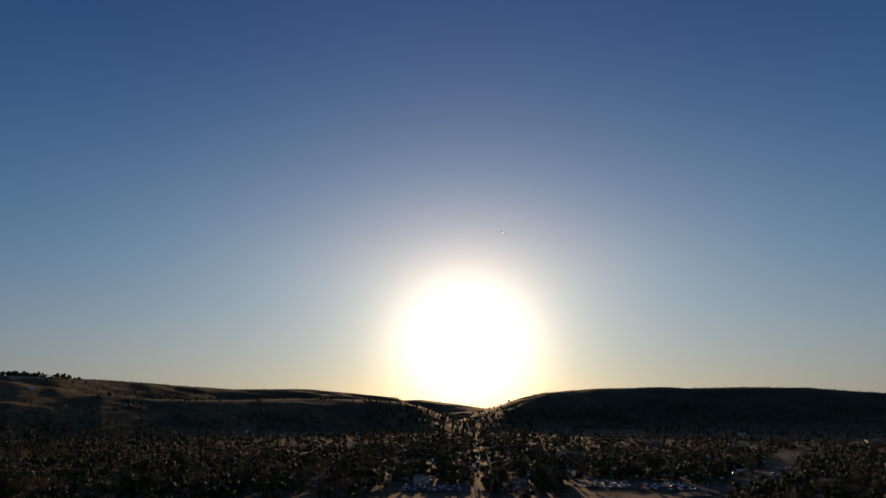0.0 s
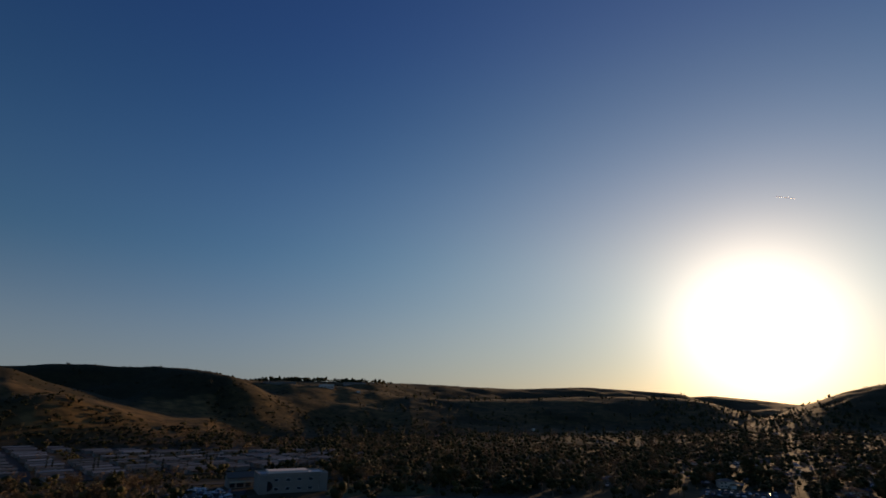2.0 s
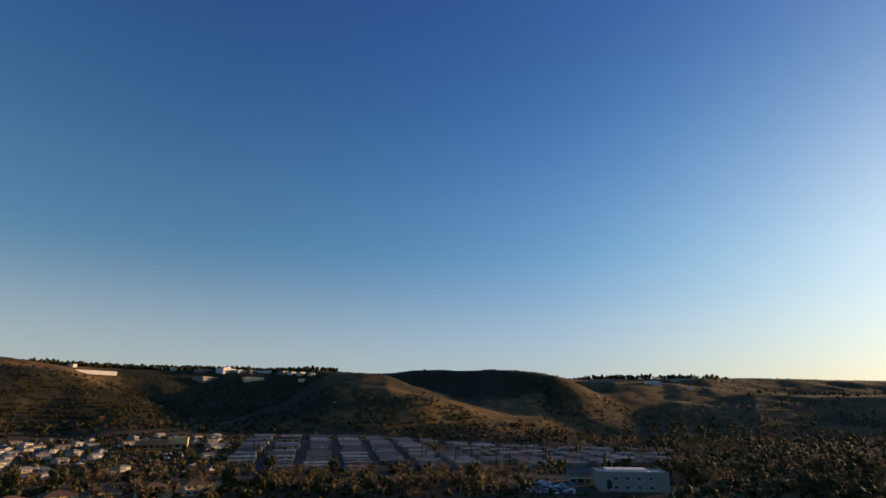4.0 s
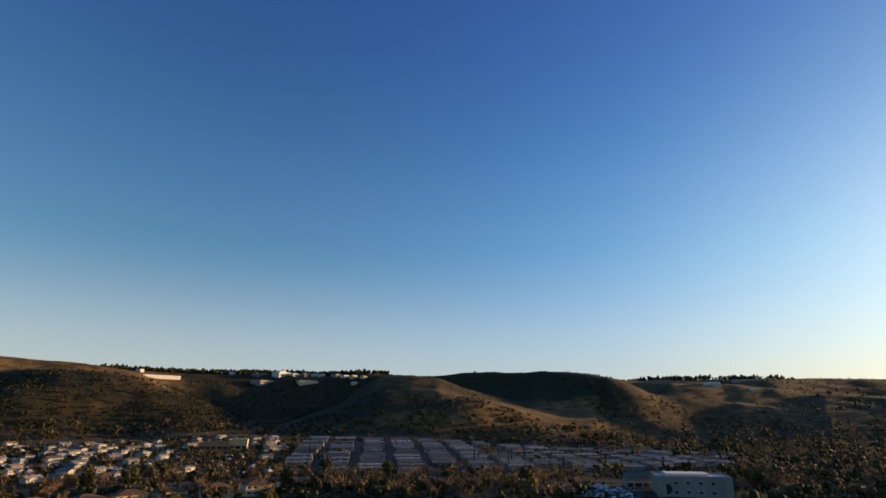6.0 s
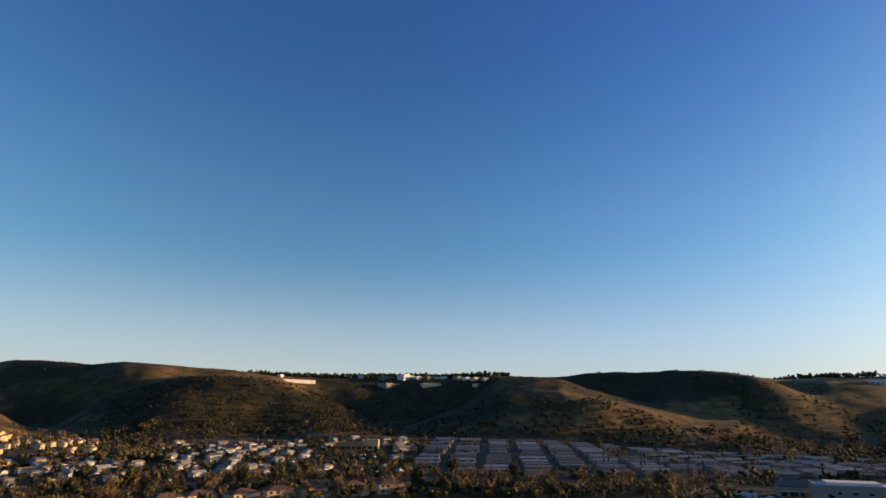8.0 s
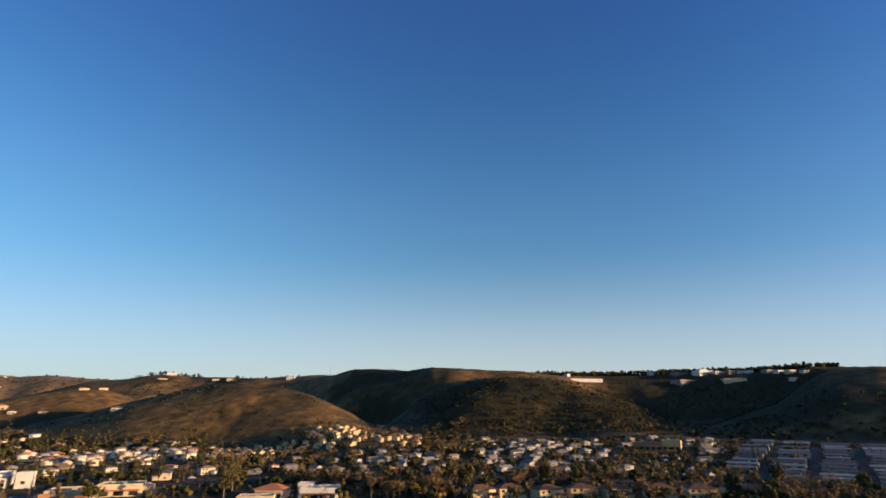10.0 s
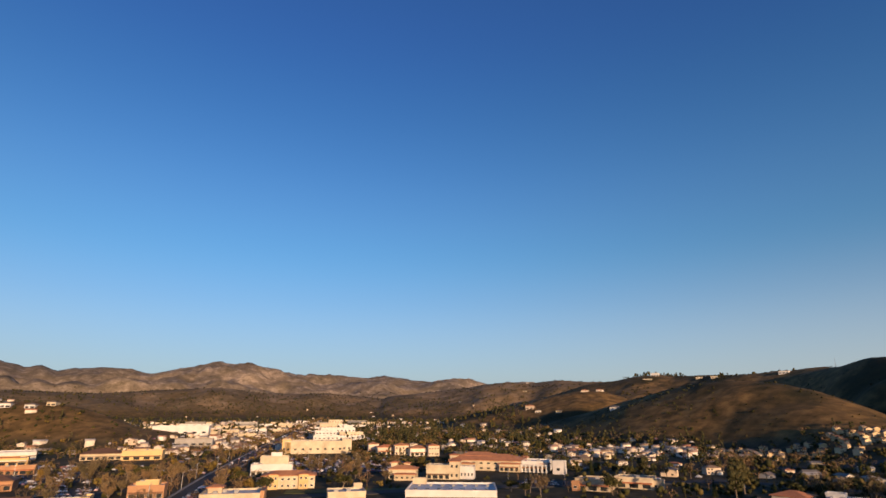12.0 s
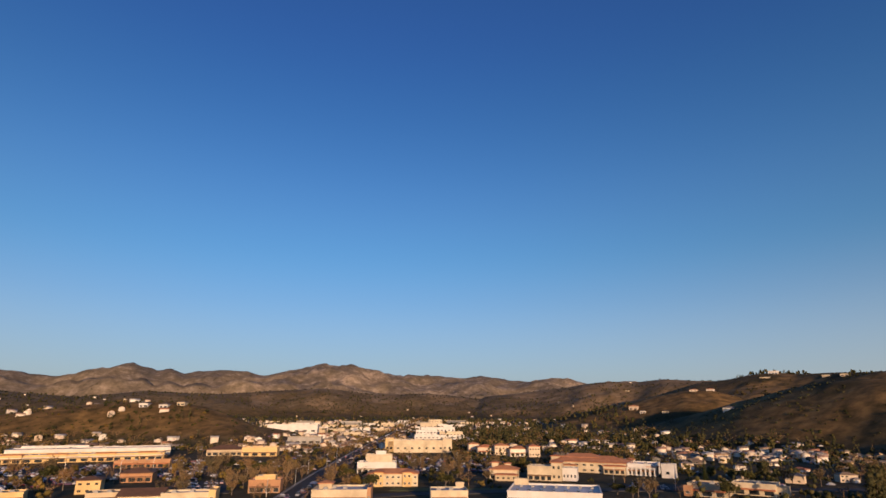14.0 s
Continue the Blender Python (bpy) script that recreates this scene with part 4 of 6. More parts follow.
def yard(name, heading, corner, long, deep, label, material=None, lift=0.22, category="parking lot", keep=False):
    """A paved or planted rectangle: its middle as bearing and distance, sides along and across the heading."""
    c, a = Vector(at(*corner)), radians(heading)
    u, w = Vector((math.cos(a), math.sin(a))), Vector((-math.sin(a), math.cos(a)))
    rows = [[tuple(c + u * (long * (i / 14 - 0.5)) + w * (deep * (j / 14 - 0.5))) for j in range(15)] for i in range(15)]
    if keep:
        for r in rows[::2]:
            for p in r[::2]:
                claim(p[0], p[1], max(long, deep) / 12)
    return draped(name, rows, material or ASPHALT, lift, label, category)


AVENUE = [(181, 170), (176.2, 290), (173, 390), (170.3, 518), (168, 700), (165.9, 1002), (164, 1500), (163, 2000)]
road("road_avenue", AVENUE, 11, "dark asphalt avenue lined with bare trees")
road("pavement_avenue", AVENUE, 1.3, "concrete pavement beside the avenue", CONCRETE, 0.42, False, 6.6)
road("pavement_avenue_far", AVENUE, 1.3, "concrete pavement beside the avenue", CONCRETE, 0.42, False, -6.6)
road("road_cross", [(205, 330), (190, 300), (176.2, 288), (165, 306), (150, 330), (138, 352), (126, 392)], 11, "asphalt street crossing the avenue")
road("road_park_edge", [(128, 470), (118, 476), (112, 520), (108, 560), (98, 585), (85, 590), (70, 600), (55, 610), (42, 650)], 8, "narrow asphalt road along the foot of the hills")
road("road_creek", [(126, 392), (112, 372), (98, 372), (82, 378), (68, 376), (56, 366), (44, 372), (30, 380)], 8, "asphalt street along the park of homes")
road("road_sunset", [(-6, 240), (-16, 300), (-24, 350), (-28, 420), (-30, 520), (-31, 700)], 12, "asphalt street running towards the sun")
road("road_glare", [(40, 300), (20, 296), (0, 300), (-12, 305), (-24, 340)], 9, "worn asphalt street")
road("road_west", [(4.5, 425), (1.2, 480), (-1.6, 540), (-5, 640)], 9, "asphalt street running into the low sun")
road("road_west_lane", [(-2.2, 425), (-4.2, 480), (-6.2, 560)], 8, "asphalt lane running into the low sun")
yard("lot_centre", 165, (161.5, 452), 92, 96, "asphalt car park between the shops, with bare trees")
yard("lot_mall", 188, (191.5, 450), 150, 90, "asphalt car park before the shopping strip")
yard("lot_corner", 176, (183.5, 350), 34, 50, "small asphalt car park with rows of cars")
yard("lot_sunset", -18, (-18.5, 366), 78, 30, "asphalt car park with rows of cars")
yard("lot_low_sun", 0, (0.8, 336), 40, 26, "asphalt car park with rows of cars")
yard("lot_hall", 42, (49.5, 322), 40, 36, "asphalt car park beside the community hall")
yard("lot_near", 150, (142.5, 352), 40, 22, "asphalt yard behind the shops")
yard("lawn_hall", 36, (33.5, 322), 56, 40, "patchy green lawn beside the community hall", LAWN, category="lawn")
yard("lawn_verge", 160, (160, 322), 72, 12, "green planted verge along the street", LAWN, category="lawn")
yard("lawn_shops", 148, (150.5, 336), 52, 10, "green planted verge along the street", LAWN, category="lawn")

# ---- the shops, the hospital and the long stores ----
b = building(150.7, 288, "large white flat-roofed store with skylights beside the street", "store", -2, 26)
block(b, 0, 0, 42, 30, 5.4, WHITE, cols=8, unit=0)
for k in range(7):
    part("skylight", Geo().box(-18 + 5.6 * k, -6, 5.53, -16.4 + 5.6 * k, -4.6, 5.9), GLASS, b)
    part("roof_unit", Geo().box(-17 + 5.6 * k, 5, 5.53, -15.6 + 5.6 * k, 6.3, 6.3), PLANT, b)
block(b, -17, 15.3, 7, 4, 7.4, CREAM, cols=2, unit=0)
b = building(160.8, 280, "small cream shop with a flat roof", "shop", 4, 12)
block(b, 0, 0, 17, 14, 5.2, CREAM, cols=4)
block(b, 6, 8.2, 4, 2.2, 7.0, TAN, cols=1, unit=0)
b = building(171.0, 284, "low corner shop with a white roof and tiled tower", "shop", -6, 16)
block(b, 0, 0, 25, 18, 5.6, CREAM, cols=6, unit=3)
block(b, -7.5, 3, 6, 6, 8.2, TAN, "hip", TILE, cols=1)
block(b, 13.4, 0, 1.6, 17, 6.4, RUST, cols=1, unit=0, sides=False)
b = building(155.4, 372, "cream stucco shops with red tiled roofs and small towers", "shops", -7, 16)
block(b, 0, 0, 17, 12, 6.0, CREAM, "hip", TILE, cols=5)
block(b, -6, 2, 4, 4, 9.5, CREAM, "hip", TILE, cols=1)
block(b, 2, 2.6, 3.4, 3.4, 9.0, CREAM, "hip", TILE, cols=1)
block(b, 2, -8.2, 13, 4, 3.4, TAN, "hip", TILE, cols=4)
b = building(151.6, 372, "cream stucco shop wall with arches and tiled turret", "shops", -9, 14)
block(b, -2, 0, 15, 12, 7.5, CREAM, cols=4)
block(b, 8, 0.5, 6, 12, 10.5, CREAM, "hip", TILE, rows=2, cols=2)
block(b, 15.5, 2.5, 8.6, 10, 6.5, WHITE, cols=4)
b = building(146.4, 425, "broad two-storey store with red tiled roof and cream walls", "store", -12, 34)
block(b, -6, 0, 52, 22, 6.6, CREAM, "hip", TILE, rows=2, cols=10)
block(b, 29.2, -1, 18, 22, 6.2, WHITE, rows=1, cols=4)
block(b, -13, 3, 26, 13, 9.2, CREAM, "hip", TILE, rows=2, cols=8, base=6.7)
block(b, 12, -12.6, 14, 4, 5.0, CREAM, "hip", TILE, rows=1, cols=4)
block(b, -30, -5, 5, 5, 9.6, CREAM, "hip", TILE, rows=2, cols=1)
block(b, -21, -13.2, 14, 4, 4.5, TAN, "hip", TILE, cols=4)
b = building(140.4, 402, "white cube-shaped building at the end of an arcade", "building", -14, 9)
block(b, 0, 0, 7.5, 8, 7.5, WHITE, cols=1)
b = building(143.0, 408, "low arcade of white columns under a tiled roof", "arcade", -14, 13)
block(b, 0, 4, 22, 5, 5.6, RUST, "hip", TILE, cols=6)
for k in range(8):
    part("column", Geo().box(-10.6 + 2.9 * k, -1.4, -3, -9.7 + 2.9 * k, -0.5, 4.4), WHITE, b)
part("lintel", Geo().box(-11, -1.5, 4.4, 10.8, -0.4, 5.0), WHITE, b)
b = building(137.2, 334, "low tan building with a grey gravel roof", "building", -12, 15)
block(b, 0, 0, 18, 16, 5.2, TAN, roof_material=GREY_ROOF, cols=3)
block(b, -8.5, -9.2, 4, 2.4, 4, RUST, cols=1, unit=0)
b = building(133.6, 348, "low cream building with a grey gravel roof", "building", -10, 15)
block(b, 0, 0, 20, 14, 5.0, CREAM, roof_material=GREY_ROOF, cols=3)
block(b, 12.5, -2, 5, 8, 3.8, TAN, cols=2, unit=0)
for k, (bb, dd, ww, hh) in enumerate([(157.2, 556, 16, 6.5), (155.7, 548, 13, 8.5), (154.0, 540, 17, 6.5), (152.6, 535, 10, 9), (158.4, 575, 10, 8)]):
    b = building(bb, dd, "stucco shop with a red tiled roof in a row", "shop", 165 - bb, 10, "row of tiled shops")
    block(b, 0, 0, ww, 12, hh, STUCCO, "hip", TILE, rows=1 + (hh > 8), cols=4)
b = building(161.9, 735, "stepped white hospital with rows of windows", "hospital", 3, 40, name="hospital")
block(b, 2, 0, 62, 20, 7.5, WHITE, rows=2, cols=12, unit=3)
block(b, -14, 14, 26, 16, 13, WHITE, rows=3, cols=6, unit=3, base=0)
block(b, 18, 14, 30, 16, 11, CREAM, rows=2, cols=7, unit=2, base=0)
block(b, 2, 30, 44, 14, 16, WHITE, rows=3, cols=9, base=0)
block(b, -10, 44, 22, 12, 21, CREAM, rows=3, cols=5, base=0)
block(b, 16, 44, 12, 12, 18.5, WHITE, rows=2, cols=3, base=0, unit=1)
b = building(162.3, 1120, "pale tiered office block beyond the hospital", "office", 3, 30)
block(b, 0, 0, 50, 20, 9, WHITE, rows=2, cols=8)
block(b, 4, 14, 26, 12, 17, CREAM, rows=3, cols=5, base=0)
b = building(163.7, 580, "long cream department store with brown window bays", "store", 2, 34)
block(b, 0, 0, 62, 26, 10.5, CREAM, rows=1, cols=9, unit=4)
block(b, -29, -1, 8, 24, 12, OCHRE, rows=1, cols=2)
block(b, 27, -2, 9, 24, 12, CREAM, rows=1, cols=2)
b = building(167.7, 405, "white stepped office building with a taller middle", "office", -3, 17)
block(b, 0, 0, 26, 15, 6.2, WHITE, cols=7)
block(b, 1, 4, 18, 10, 10.6, CREAM, rows=1, cols=5, base=0)
block(b, 2, 5, 7, 5, 12.6, WHITE, cols=2, base=0, unit=0)
b = building(166.1, 342, "two-storey ochre building with red tiled roofs", "building", -3, 18)
block(b, 0, 0, 28, 13, 6.6, CREAM, "hip", TILE, rows=2, cols=9)
block(b, -8, -1, 5, 15, 7.6, OCHRE, "hip", TILE, rows=2, cols=2)
block(b, 8, -1, 5, 15, 7.6, OCHRE, "hip", TILE, rows=2, cols=2)
block(b, -15.6, -1, 3, 6, 5, CREAM, "hip", TILE, cols=1)
b = building(193, 545, "long shopping strip with orange gables and a white roof", "shopping strip", -6, 40)
block(b, 0, 0, 118, 26, 4.8, OCHRE, cols=16, unit=6)
for x in (-42, -14, 18, 47):
    block(b, x, -13.6, 12, 3, 5.8, OCHRE, "gable", TILE, cols=2, sides=False)
part("canopy", Geo().box(-58, -15.4, 3.6, 58, -13.02, 4.1), WHITE, b, "long white canopy over the shopfronts")
claim(*at(199, 545), 30), claim(*at(187, 545), 30)
b = building(192.2, 600, "long blue-white flat-roofed store", "store", -4, 34)
block(b, 0, 0, 122, 30, 5.4, WHITE, cols=10, unit=6)
block(b, -30, 17.2, 50, 4, 6.6, WHITE, cols=4, unit=0, base=0)
claim(*at(196.5, 600), 28), claim(*at(188, 600), 28)
b = building(188.3, 472, "low long white-roofed shop row", "shops", -10, 20)
block(b, 0, 0, 36, 10, 4.4, RUST, cols=9, unit=3)
b = building(181.7, 565, "store with a brown tiled roof", "store", -6, 18)
block(b, 0, 0, 30, 20, 5.0, TAN, "hip", BROWN_ROOF, cols=6)
b = building(178.6, 552, "yellow walled warehouse with a flat roof", "warehouse", -8, 18)
block(b, 0, 0, 30, 20, 6.6, OCHRE, cols=4)
b = building(175.8, 800, "large cream warehouse with a flat roof", "warehouse", -6, 34)
block(b, 0, 0, 64, 34, 8.5, WHITE, cols=6, unit=4)
b = building(177.9, 326, "orange walled restaurant with a white roof edge", "restaurant", -8, 12)
block(b, 0, 0, 16, 12, 5.4, RUST, cols=4)
block(b, 0, 0, 10, 8, 7.0, OCHRE, cols=2, base=5.2, unit=1)
b = building(197.3, 330, "low ochre shop with a flat roof", "shop", -10, 10)
block(b, 0, 0, 12, 10, 4.6, OCHRE, cols=3)
b = building(190.7, 312, "low tan shop with a flat roof", "shop", -10, 10)
block(b, 0, 0, 15, 11, 4.4, TAN, roof_material=GREY_ROOF, cols=3)
b = building(187.9, 302, "tan shop with a broad brown gable", "shop", -14, 11)
block(b, 0, 0, 18, 13, 4.2, CREAM, "gable", BROWN_ROOF, cols=4)
b = building(184.4, 296, "long cream shop with a pale roof", "shop", -10, 12)
block(b, 0, 0, 21, 11, 4.6, CREAM, cols=5)
block(b, 11, 0, 3, 12, 5.6, OCHRE, cols=1, unit=0, sides=False)
b = building(188.5, 392, "rust coloured restaurant with a hipped roof", "restaurant", -12, 13)
block(b, 0, 0, 17, 14, 5.0, RUST, "hip", BROWN_ROOF, cols=4)
b = building(192.0, 352, "orange shack among trees", "building", -12, 9)
block(b, 0, 0, 11, 9, 6.5, OCHRE, "hip", BROWN_ROOF, rows=2, cols=3)
b = building(121.2, 312, "house with a steep red tiled roof", "house", -20, 10)
block(b, 0, 0, 14, 12, 4.6, STUCCO, "hip", TILE, cols=4)
b = building(116.9, 304, "white flat-roofed building by the creek", "building", -8, 13)
block(b, 0, 0, 18, 13, 4.8, WHITE, cols=4)
block(b, -8, 5, 7, 6, 6.2, WHITE, cols=2, base=0, unit=0)
b = building(122.6, 292, "low building with a white roof", "building", -8, 10)
block(b, 0, 0, 16, 10, 3.4, CREAM, cols=3)

# ---- the community hall ----
b = building(42.0, 332, "pale two-storey community hall with a white roof", "hall", 10, 24, name="community_hall")
block(b, 0, 0, 35, 22, 8.6, HALL, rows=2, cols=6)
part("raised_roof", Geo().box(-12, -4, 8.72, 9, 9, 10.0), WHITE, b, "raised white roof panel")
for x in (-15.5, 15.5):
    part("bay", Geo().gable_body(x - 2, -12.2, x + 2, -11.02, -3, 8.8, 9.6), HALL, b)
part("arch", Geo().rod((-13, -11.05, 3.4), (-13, -11.4, 3.4), 2.4, 2.4, 14), GLASS, b)
b = building(46.2, 352, "low annex of the community hall with a pale gable", "hall", 10, 12)
block(b, 0, 0, 17, 12, 5.0, HALL, "gable", PALE_ROOF, cols=4)

# ---- the clubhouse of the park and the buildings on the plateau ----
b = building(85.0, 505, "orange walled clubhouse with a flat white roof edge", "clubhouse", -6, 20)
block(b, -8, 0, 22, 14, 5.2, RUST, cols=5)
block(b, 10, 1, 14, 12, 6.8, OCHRE, cols=3)


def upland(bearing, rise, wide, high, deep, wall_material, label, turn=0.0, roof="flat", roof_material=None, cols=None):
    d, wide, high = sight(bearing, rise), wide * (0.85 if cols == 0 else 0.7), high * (0.8 if cols == 0 else 0.72)
    if bearing < 60:
        turn = 8
    elif bearing < 100:  # turned to the low sun
        turn, wide = turn + (22 if cols == 0 else 52), wide * (1.0 if cols == 0 else 1.25)
    else:
        wide, high = wide * 0.75, high * 0.75
    u = building(bearing, d, label, "building", turn, wide / 2 + 3)
    block(u, 0, deep / 2, wide, deep, high, wall_material, roof, roof_material, rows=1, cols=max(2, min(9, int(wide / 6))) if cols is None else cols, base=-12, unit=2)
    return u


upland(91.2, 3.0, 88, 7, 26, WHITE, "long white warehouse wall on the plateau edge", 4, cols=0)
upland(77.9, 2.72, 44, 8, 25, CREAM, "cream warehouse below the plateau edge", -4, cols=0)
upland(81.6, 2.75, 60, 6, 25, GREY_ROOF, "long grey shed with small windows below the plateau", -4)
upland(80.2, 3.50, 40, 9, 20, WHITE, "bright white block on the plateau", -6)
upland(80.4, 3.60, 18, 11, 12, WHITE, "white block on the plateau", -6)
upland(79.0, 3.52, 30, 6, 14, WHITE, "long white building on the plateau", -6)
upland(82.3, 3.52, 40, 5.5, 14, SIDING, "long grey shed on the plateau", -6)
upland(77.3, 3.5, 18, 6, 12, WHITE, "small white building on the plateau", -6)
upland(74.2, 3.45, 20, 6, 12, WHITE, "white building on the plateau", -6)
upland(72.4, 3.4, 12, 5, 10, CREAM, "small cream building on the plateau", -6)
upland(84.9, 3.55, 10, 7, 10, WHITE, "small white building on the plateau", -6)
upland(78.0, 3.50, 24, 7, 15, SIDING, "pale building on the plateau", -6)
upland(76.6, 3.48, 14, 7, 12, WHITE, "small white building on the plateau", -6)
upland(75.0, 3.50, 22, 7, 15, SIDING, "pale building on the plateau", -6)
upland(73.4, 3.42, 16, 6, 12, CREAM, "cream building on the plateau", -6)
upland(73.3, 2.75, 9, 6, 10, STUCCO, "small building on the plateau slope", -6)
upland(92.7, 3.55, 10, 7, 10, WHITE, "small white building among plateau trees", -6)
upland(39.1, 2.40, 38, 9, 24, WHITE, "white shed on the far plateau", 25)
upland(43.6, 2.70, 90, 5, 30, SIDING, "long grey shed on the far plateau", 25)
upland(36.4, 2.72, 70, 5, 30, SIDING, "long pale shed on the far plateau", 25)
upland(36.0, 1.9, 12, 5, 10, WHITE, "small bright white house below the far plateau", 25)
upland(131.0, 3.40, 42, 14, 20, WHITE, "large white building on the hilltop", -10)
upland(131.7, 3.02, 44, 6, 14, CREAM, "cream terrace of houses below the hilltop", -10)
upland(127.2, 3.02, 30, 7, 14, CREAM, "cream house on the grassy ridge", -10)
upland(125.9, 3.05, 34, 9, 16, CREAM, "cream house on the grassy ridge", -10)
upland(120.4, 3.28, 36, 9, 18, WHITE, "white building on the far ridge", -8)
upland(137.6, 2.0, 26, 6, 14, STUCCO, "houses along the crest of the lit hill", -10, "hip", TILE)
upland(136.2, 2.05, 24, 6, 14, STUCCO, "house along the crest of the lit hill", -10, "hip", TILE)
upland(143.0, 0.35, 30, 12, 16, STUCCO, "stucco house at the foot of the lit hill", -10, "hip", TILE)
upland(142.2, 0.0, 18, 8, 14, STUCCO, "stucco house at the foot of the lit hill", -10, "hip", SHINGLE)
upland(140.2, 0.05, 20, 7, 14, CREAM, "cream house at the foot of the lit hill", -10, "hip", SHINGLE)
upland(134.9, 0.35, 26, 6, 14, WHITE, "white house in the fold of the hills", -10, "hip", SHINGLE)
upland(143.4, 2.0, 28, 7, 14, CREAM, "cream house on the brown slope", -10, "hip", SHINGLE)
upland(189.0, 0.35, 20, 9, 14, WHITE, "white house on the wooded knoll", -20, "hip", SHINGLE)
upland(187.4, 0.35, 20, 8, 14, WHITE, "white house on the wooded knoll", -20, "hip", SHINGLE)
upland(186.0, 0.5, 18, 8, 14, CREAM, "cream house on the wooded knoll", -20, "hip", SHINGLE)
upland(190.5, 0.9, 14, 12, 12, CREAM, "tall cream house on the wooded knoll", -20, "hip", SHINGLE)

# a slender mast on the dark ridge
mx, my = at(116.6, 1540)
mast = thing("mast", "slender steel lattice mast on the dark ridge", "mast")
mast.matrix_basis = pose(mx, my, ground(mx, my))
g = Geo()
for k in range(3):
    g.rod((math.cos(2.09 * k) * 1.2, math.sin(2.09 * k) * 1.2, -2), (math.cos(2.09 * k) * 0.3, math.sin(2.09 * k) * 0.3, 26), 0.2, 0.12, 4)
part("pole", g, METAL, mast)
g = Geo()
for k in range(12):
    r = 1.2 - 0.075 * k
    for j in range(3):
        g.rod((math.cos(2.09 * j) * r, math.sin(2.09 * j) * r, 2.1 * k), (math.cos(2.09 * (j + 1)) * (r - 0.07), math.sin(2.09 * (j + 1)) * (r - 0.07), 2.1 * k + 2.1), 0.07, 0.07, 3)
part("brace", g, METAL, mast)

# ---- the park of mobile homes ----
rng = random.Random(11)
PARK = [
    mobile_home(22, 7.6, 3.2, "long pale mobile home with a low ribbed roof", True),
    mobile_home(20, 8.2, 3.3, "white mobile home with a low gabled roof", False),
    mobile_home(21, 7.2, 3.1, "grey-roofed mobile home with a carport", True),
    mobile_home(16, 8.0, 3.3, "short pale mobile home", False),
]
COTTAGES = [house(10.5, 6.4, 1, "gable", LIGHT_SIDING, PALE_ROOF, "pale single-storey cottage with a grey gabled roof", "homes of the park", False, winged=False),
            house(12, 6, 1, "gable", LIGHT_SIDING, SHINGLE, "pale single-storey cottage with a shingled roof", "homes of the park", False, winged=False),
            house(9.5, 7, 1, "hip", LIGHT_SIDING, PALE_ROOF, "pale single-storey cottage with a grey hipped roof", "homes of the park", False, winged=False)]
axis = radians(71.5)
out, side = Vector((-math.sin(axis), math.cos(axis))), Vector((math.cos(axis), math.sin(axis)))


def polar(p):
    return math.degrees(math.atan2(-p.x, p.y)), p.length


for col in range(-4, 12):
    v = col * 26.0 + 14
    ends = [out * u + side * v for u in (394, 440, 500, 560)]
    if all(38 < polar(e)[0] < 80 for e in ends[:2]):
        road("road_park_lane", [polar(e) for e in ends], 6.5, "dark asphalt lane between rows of mobile homes")
for col in range(-4, 13):
    v = col * 26.0 + 1
    for row in range(15):
        u = 396 + row * 13.0 + rng.uniform(-0.5, 0.5)
        p = out * u + side * v
        bb, d = polar(p)
        if d > 592 or d < 388 or bb < 37 or bb > 78.5 or rng.random() < (0.1 if bb > 60 else 0.36):
            continue
        k = PARK[rng.choice((0, 0, 1, 2, 2, 3))]
        k.set(p.x + rng.uniform(-0.8, 0.8), p.y + rng.uniform(-0.8, 0.8), 71.5 + (180 if rng.random() < 0.3 else 0) + rng.uniform(-2, 2), rng.uniform(0.78, 0.88), 0.0, 6.0)
for row in range(12):
    d0, bb = 404 + row * 15.5, 79.0
    while bb < 119:
        bb += math.degrees(14.5 / d0) * rng.uniform(0.85, 1.35)
        d = d0 + rng.uniform(-4, 4)
        if rng.random() < 0.36 or abs(bb - 85) < 3 and d < 525 or bb > 103 and d > 490:
            continue
        rng.choice(COTTAGES).set(*at(bb, d), bb + rng.choice((40, 50, 125, 215)) + rng.uniform(-12, 12), rng.uniform(0.72, 0.9), 0, 4.6)
for k in PARK + COTTAGES:
    k.clear()

# ---- houses ----
CONDOS = [house(7.5, 10, 2, "gable", HONEY, BROWN_ROOF, "cream two-storey condominium with a brown gabled roof", "hillside condominiums", False, chimney=True, winged=False),
          house(9, 9, 2, "hip", HONEY, BROWN_ROOF, "tan two-storey condominium with a brown hipped roof", "hillside condominiums", False, winged=False),
          house(6.5, 9, 2, "gable", HONEY, SHINGLE, "stucco two-storey condominium with a shingled roof", "hillside condominiums", False, winged=False)]
for b0, b1, d0, d1, n in ((107.5, 112.5, 520, 610, 40), (113, 118, 520, 620, 60), (118.5, 121, 540, 610, 10), (121.5, 127, 520, 610, 40)):
    for _ in range(n):
        bb, d = rng.uniform(b0, b1), rng.uniform(d0, d1)
        x, y = at(bb, d)
        if all((x - tx) ** 2 + (y - ty) ** 2 > (tr + 3) ** 2 for tx, ty, tr in TAKEN):
            rng.choice(CONDOS).set(x, y, rng.choice((30, 40, 55, 125)) + bb + rng.uniform(-10, 10), rng.uniform(0.5, 0.62), 0, 3.8)
for k in CONDOS:
    k.clear()
FLATS = house(15, 11, 2, "hip", HONEY, BROWN_ROOF, "cream two-storey apartment house with a brown hipped roof among trees", "apartment houses", False)
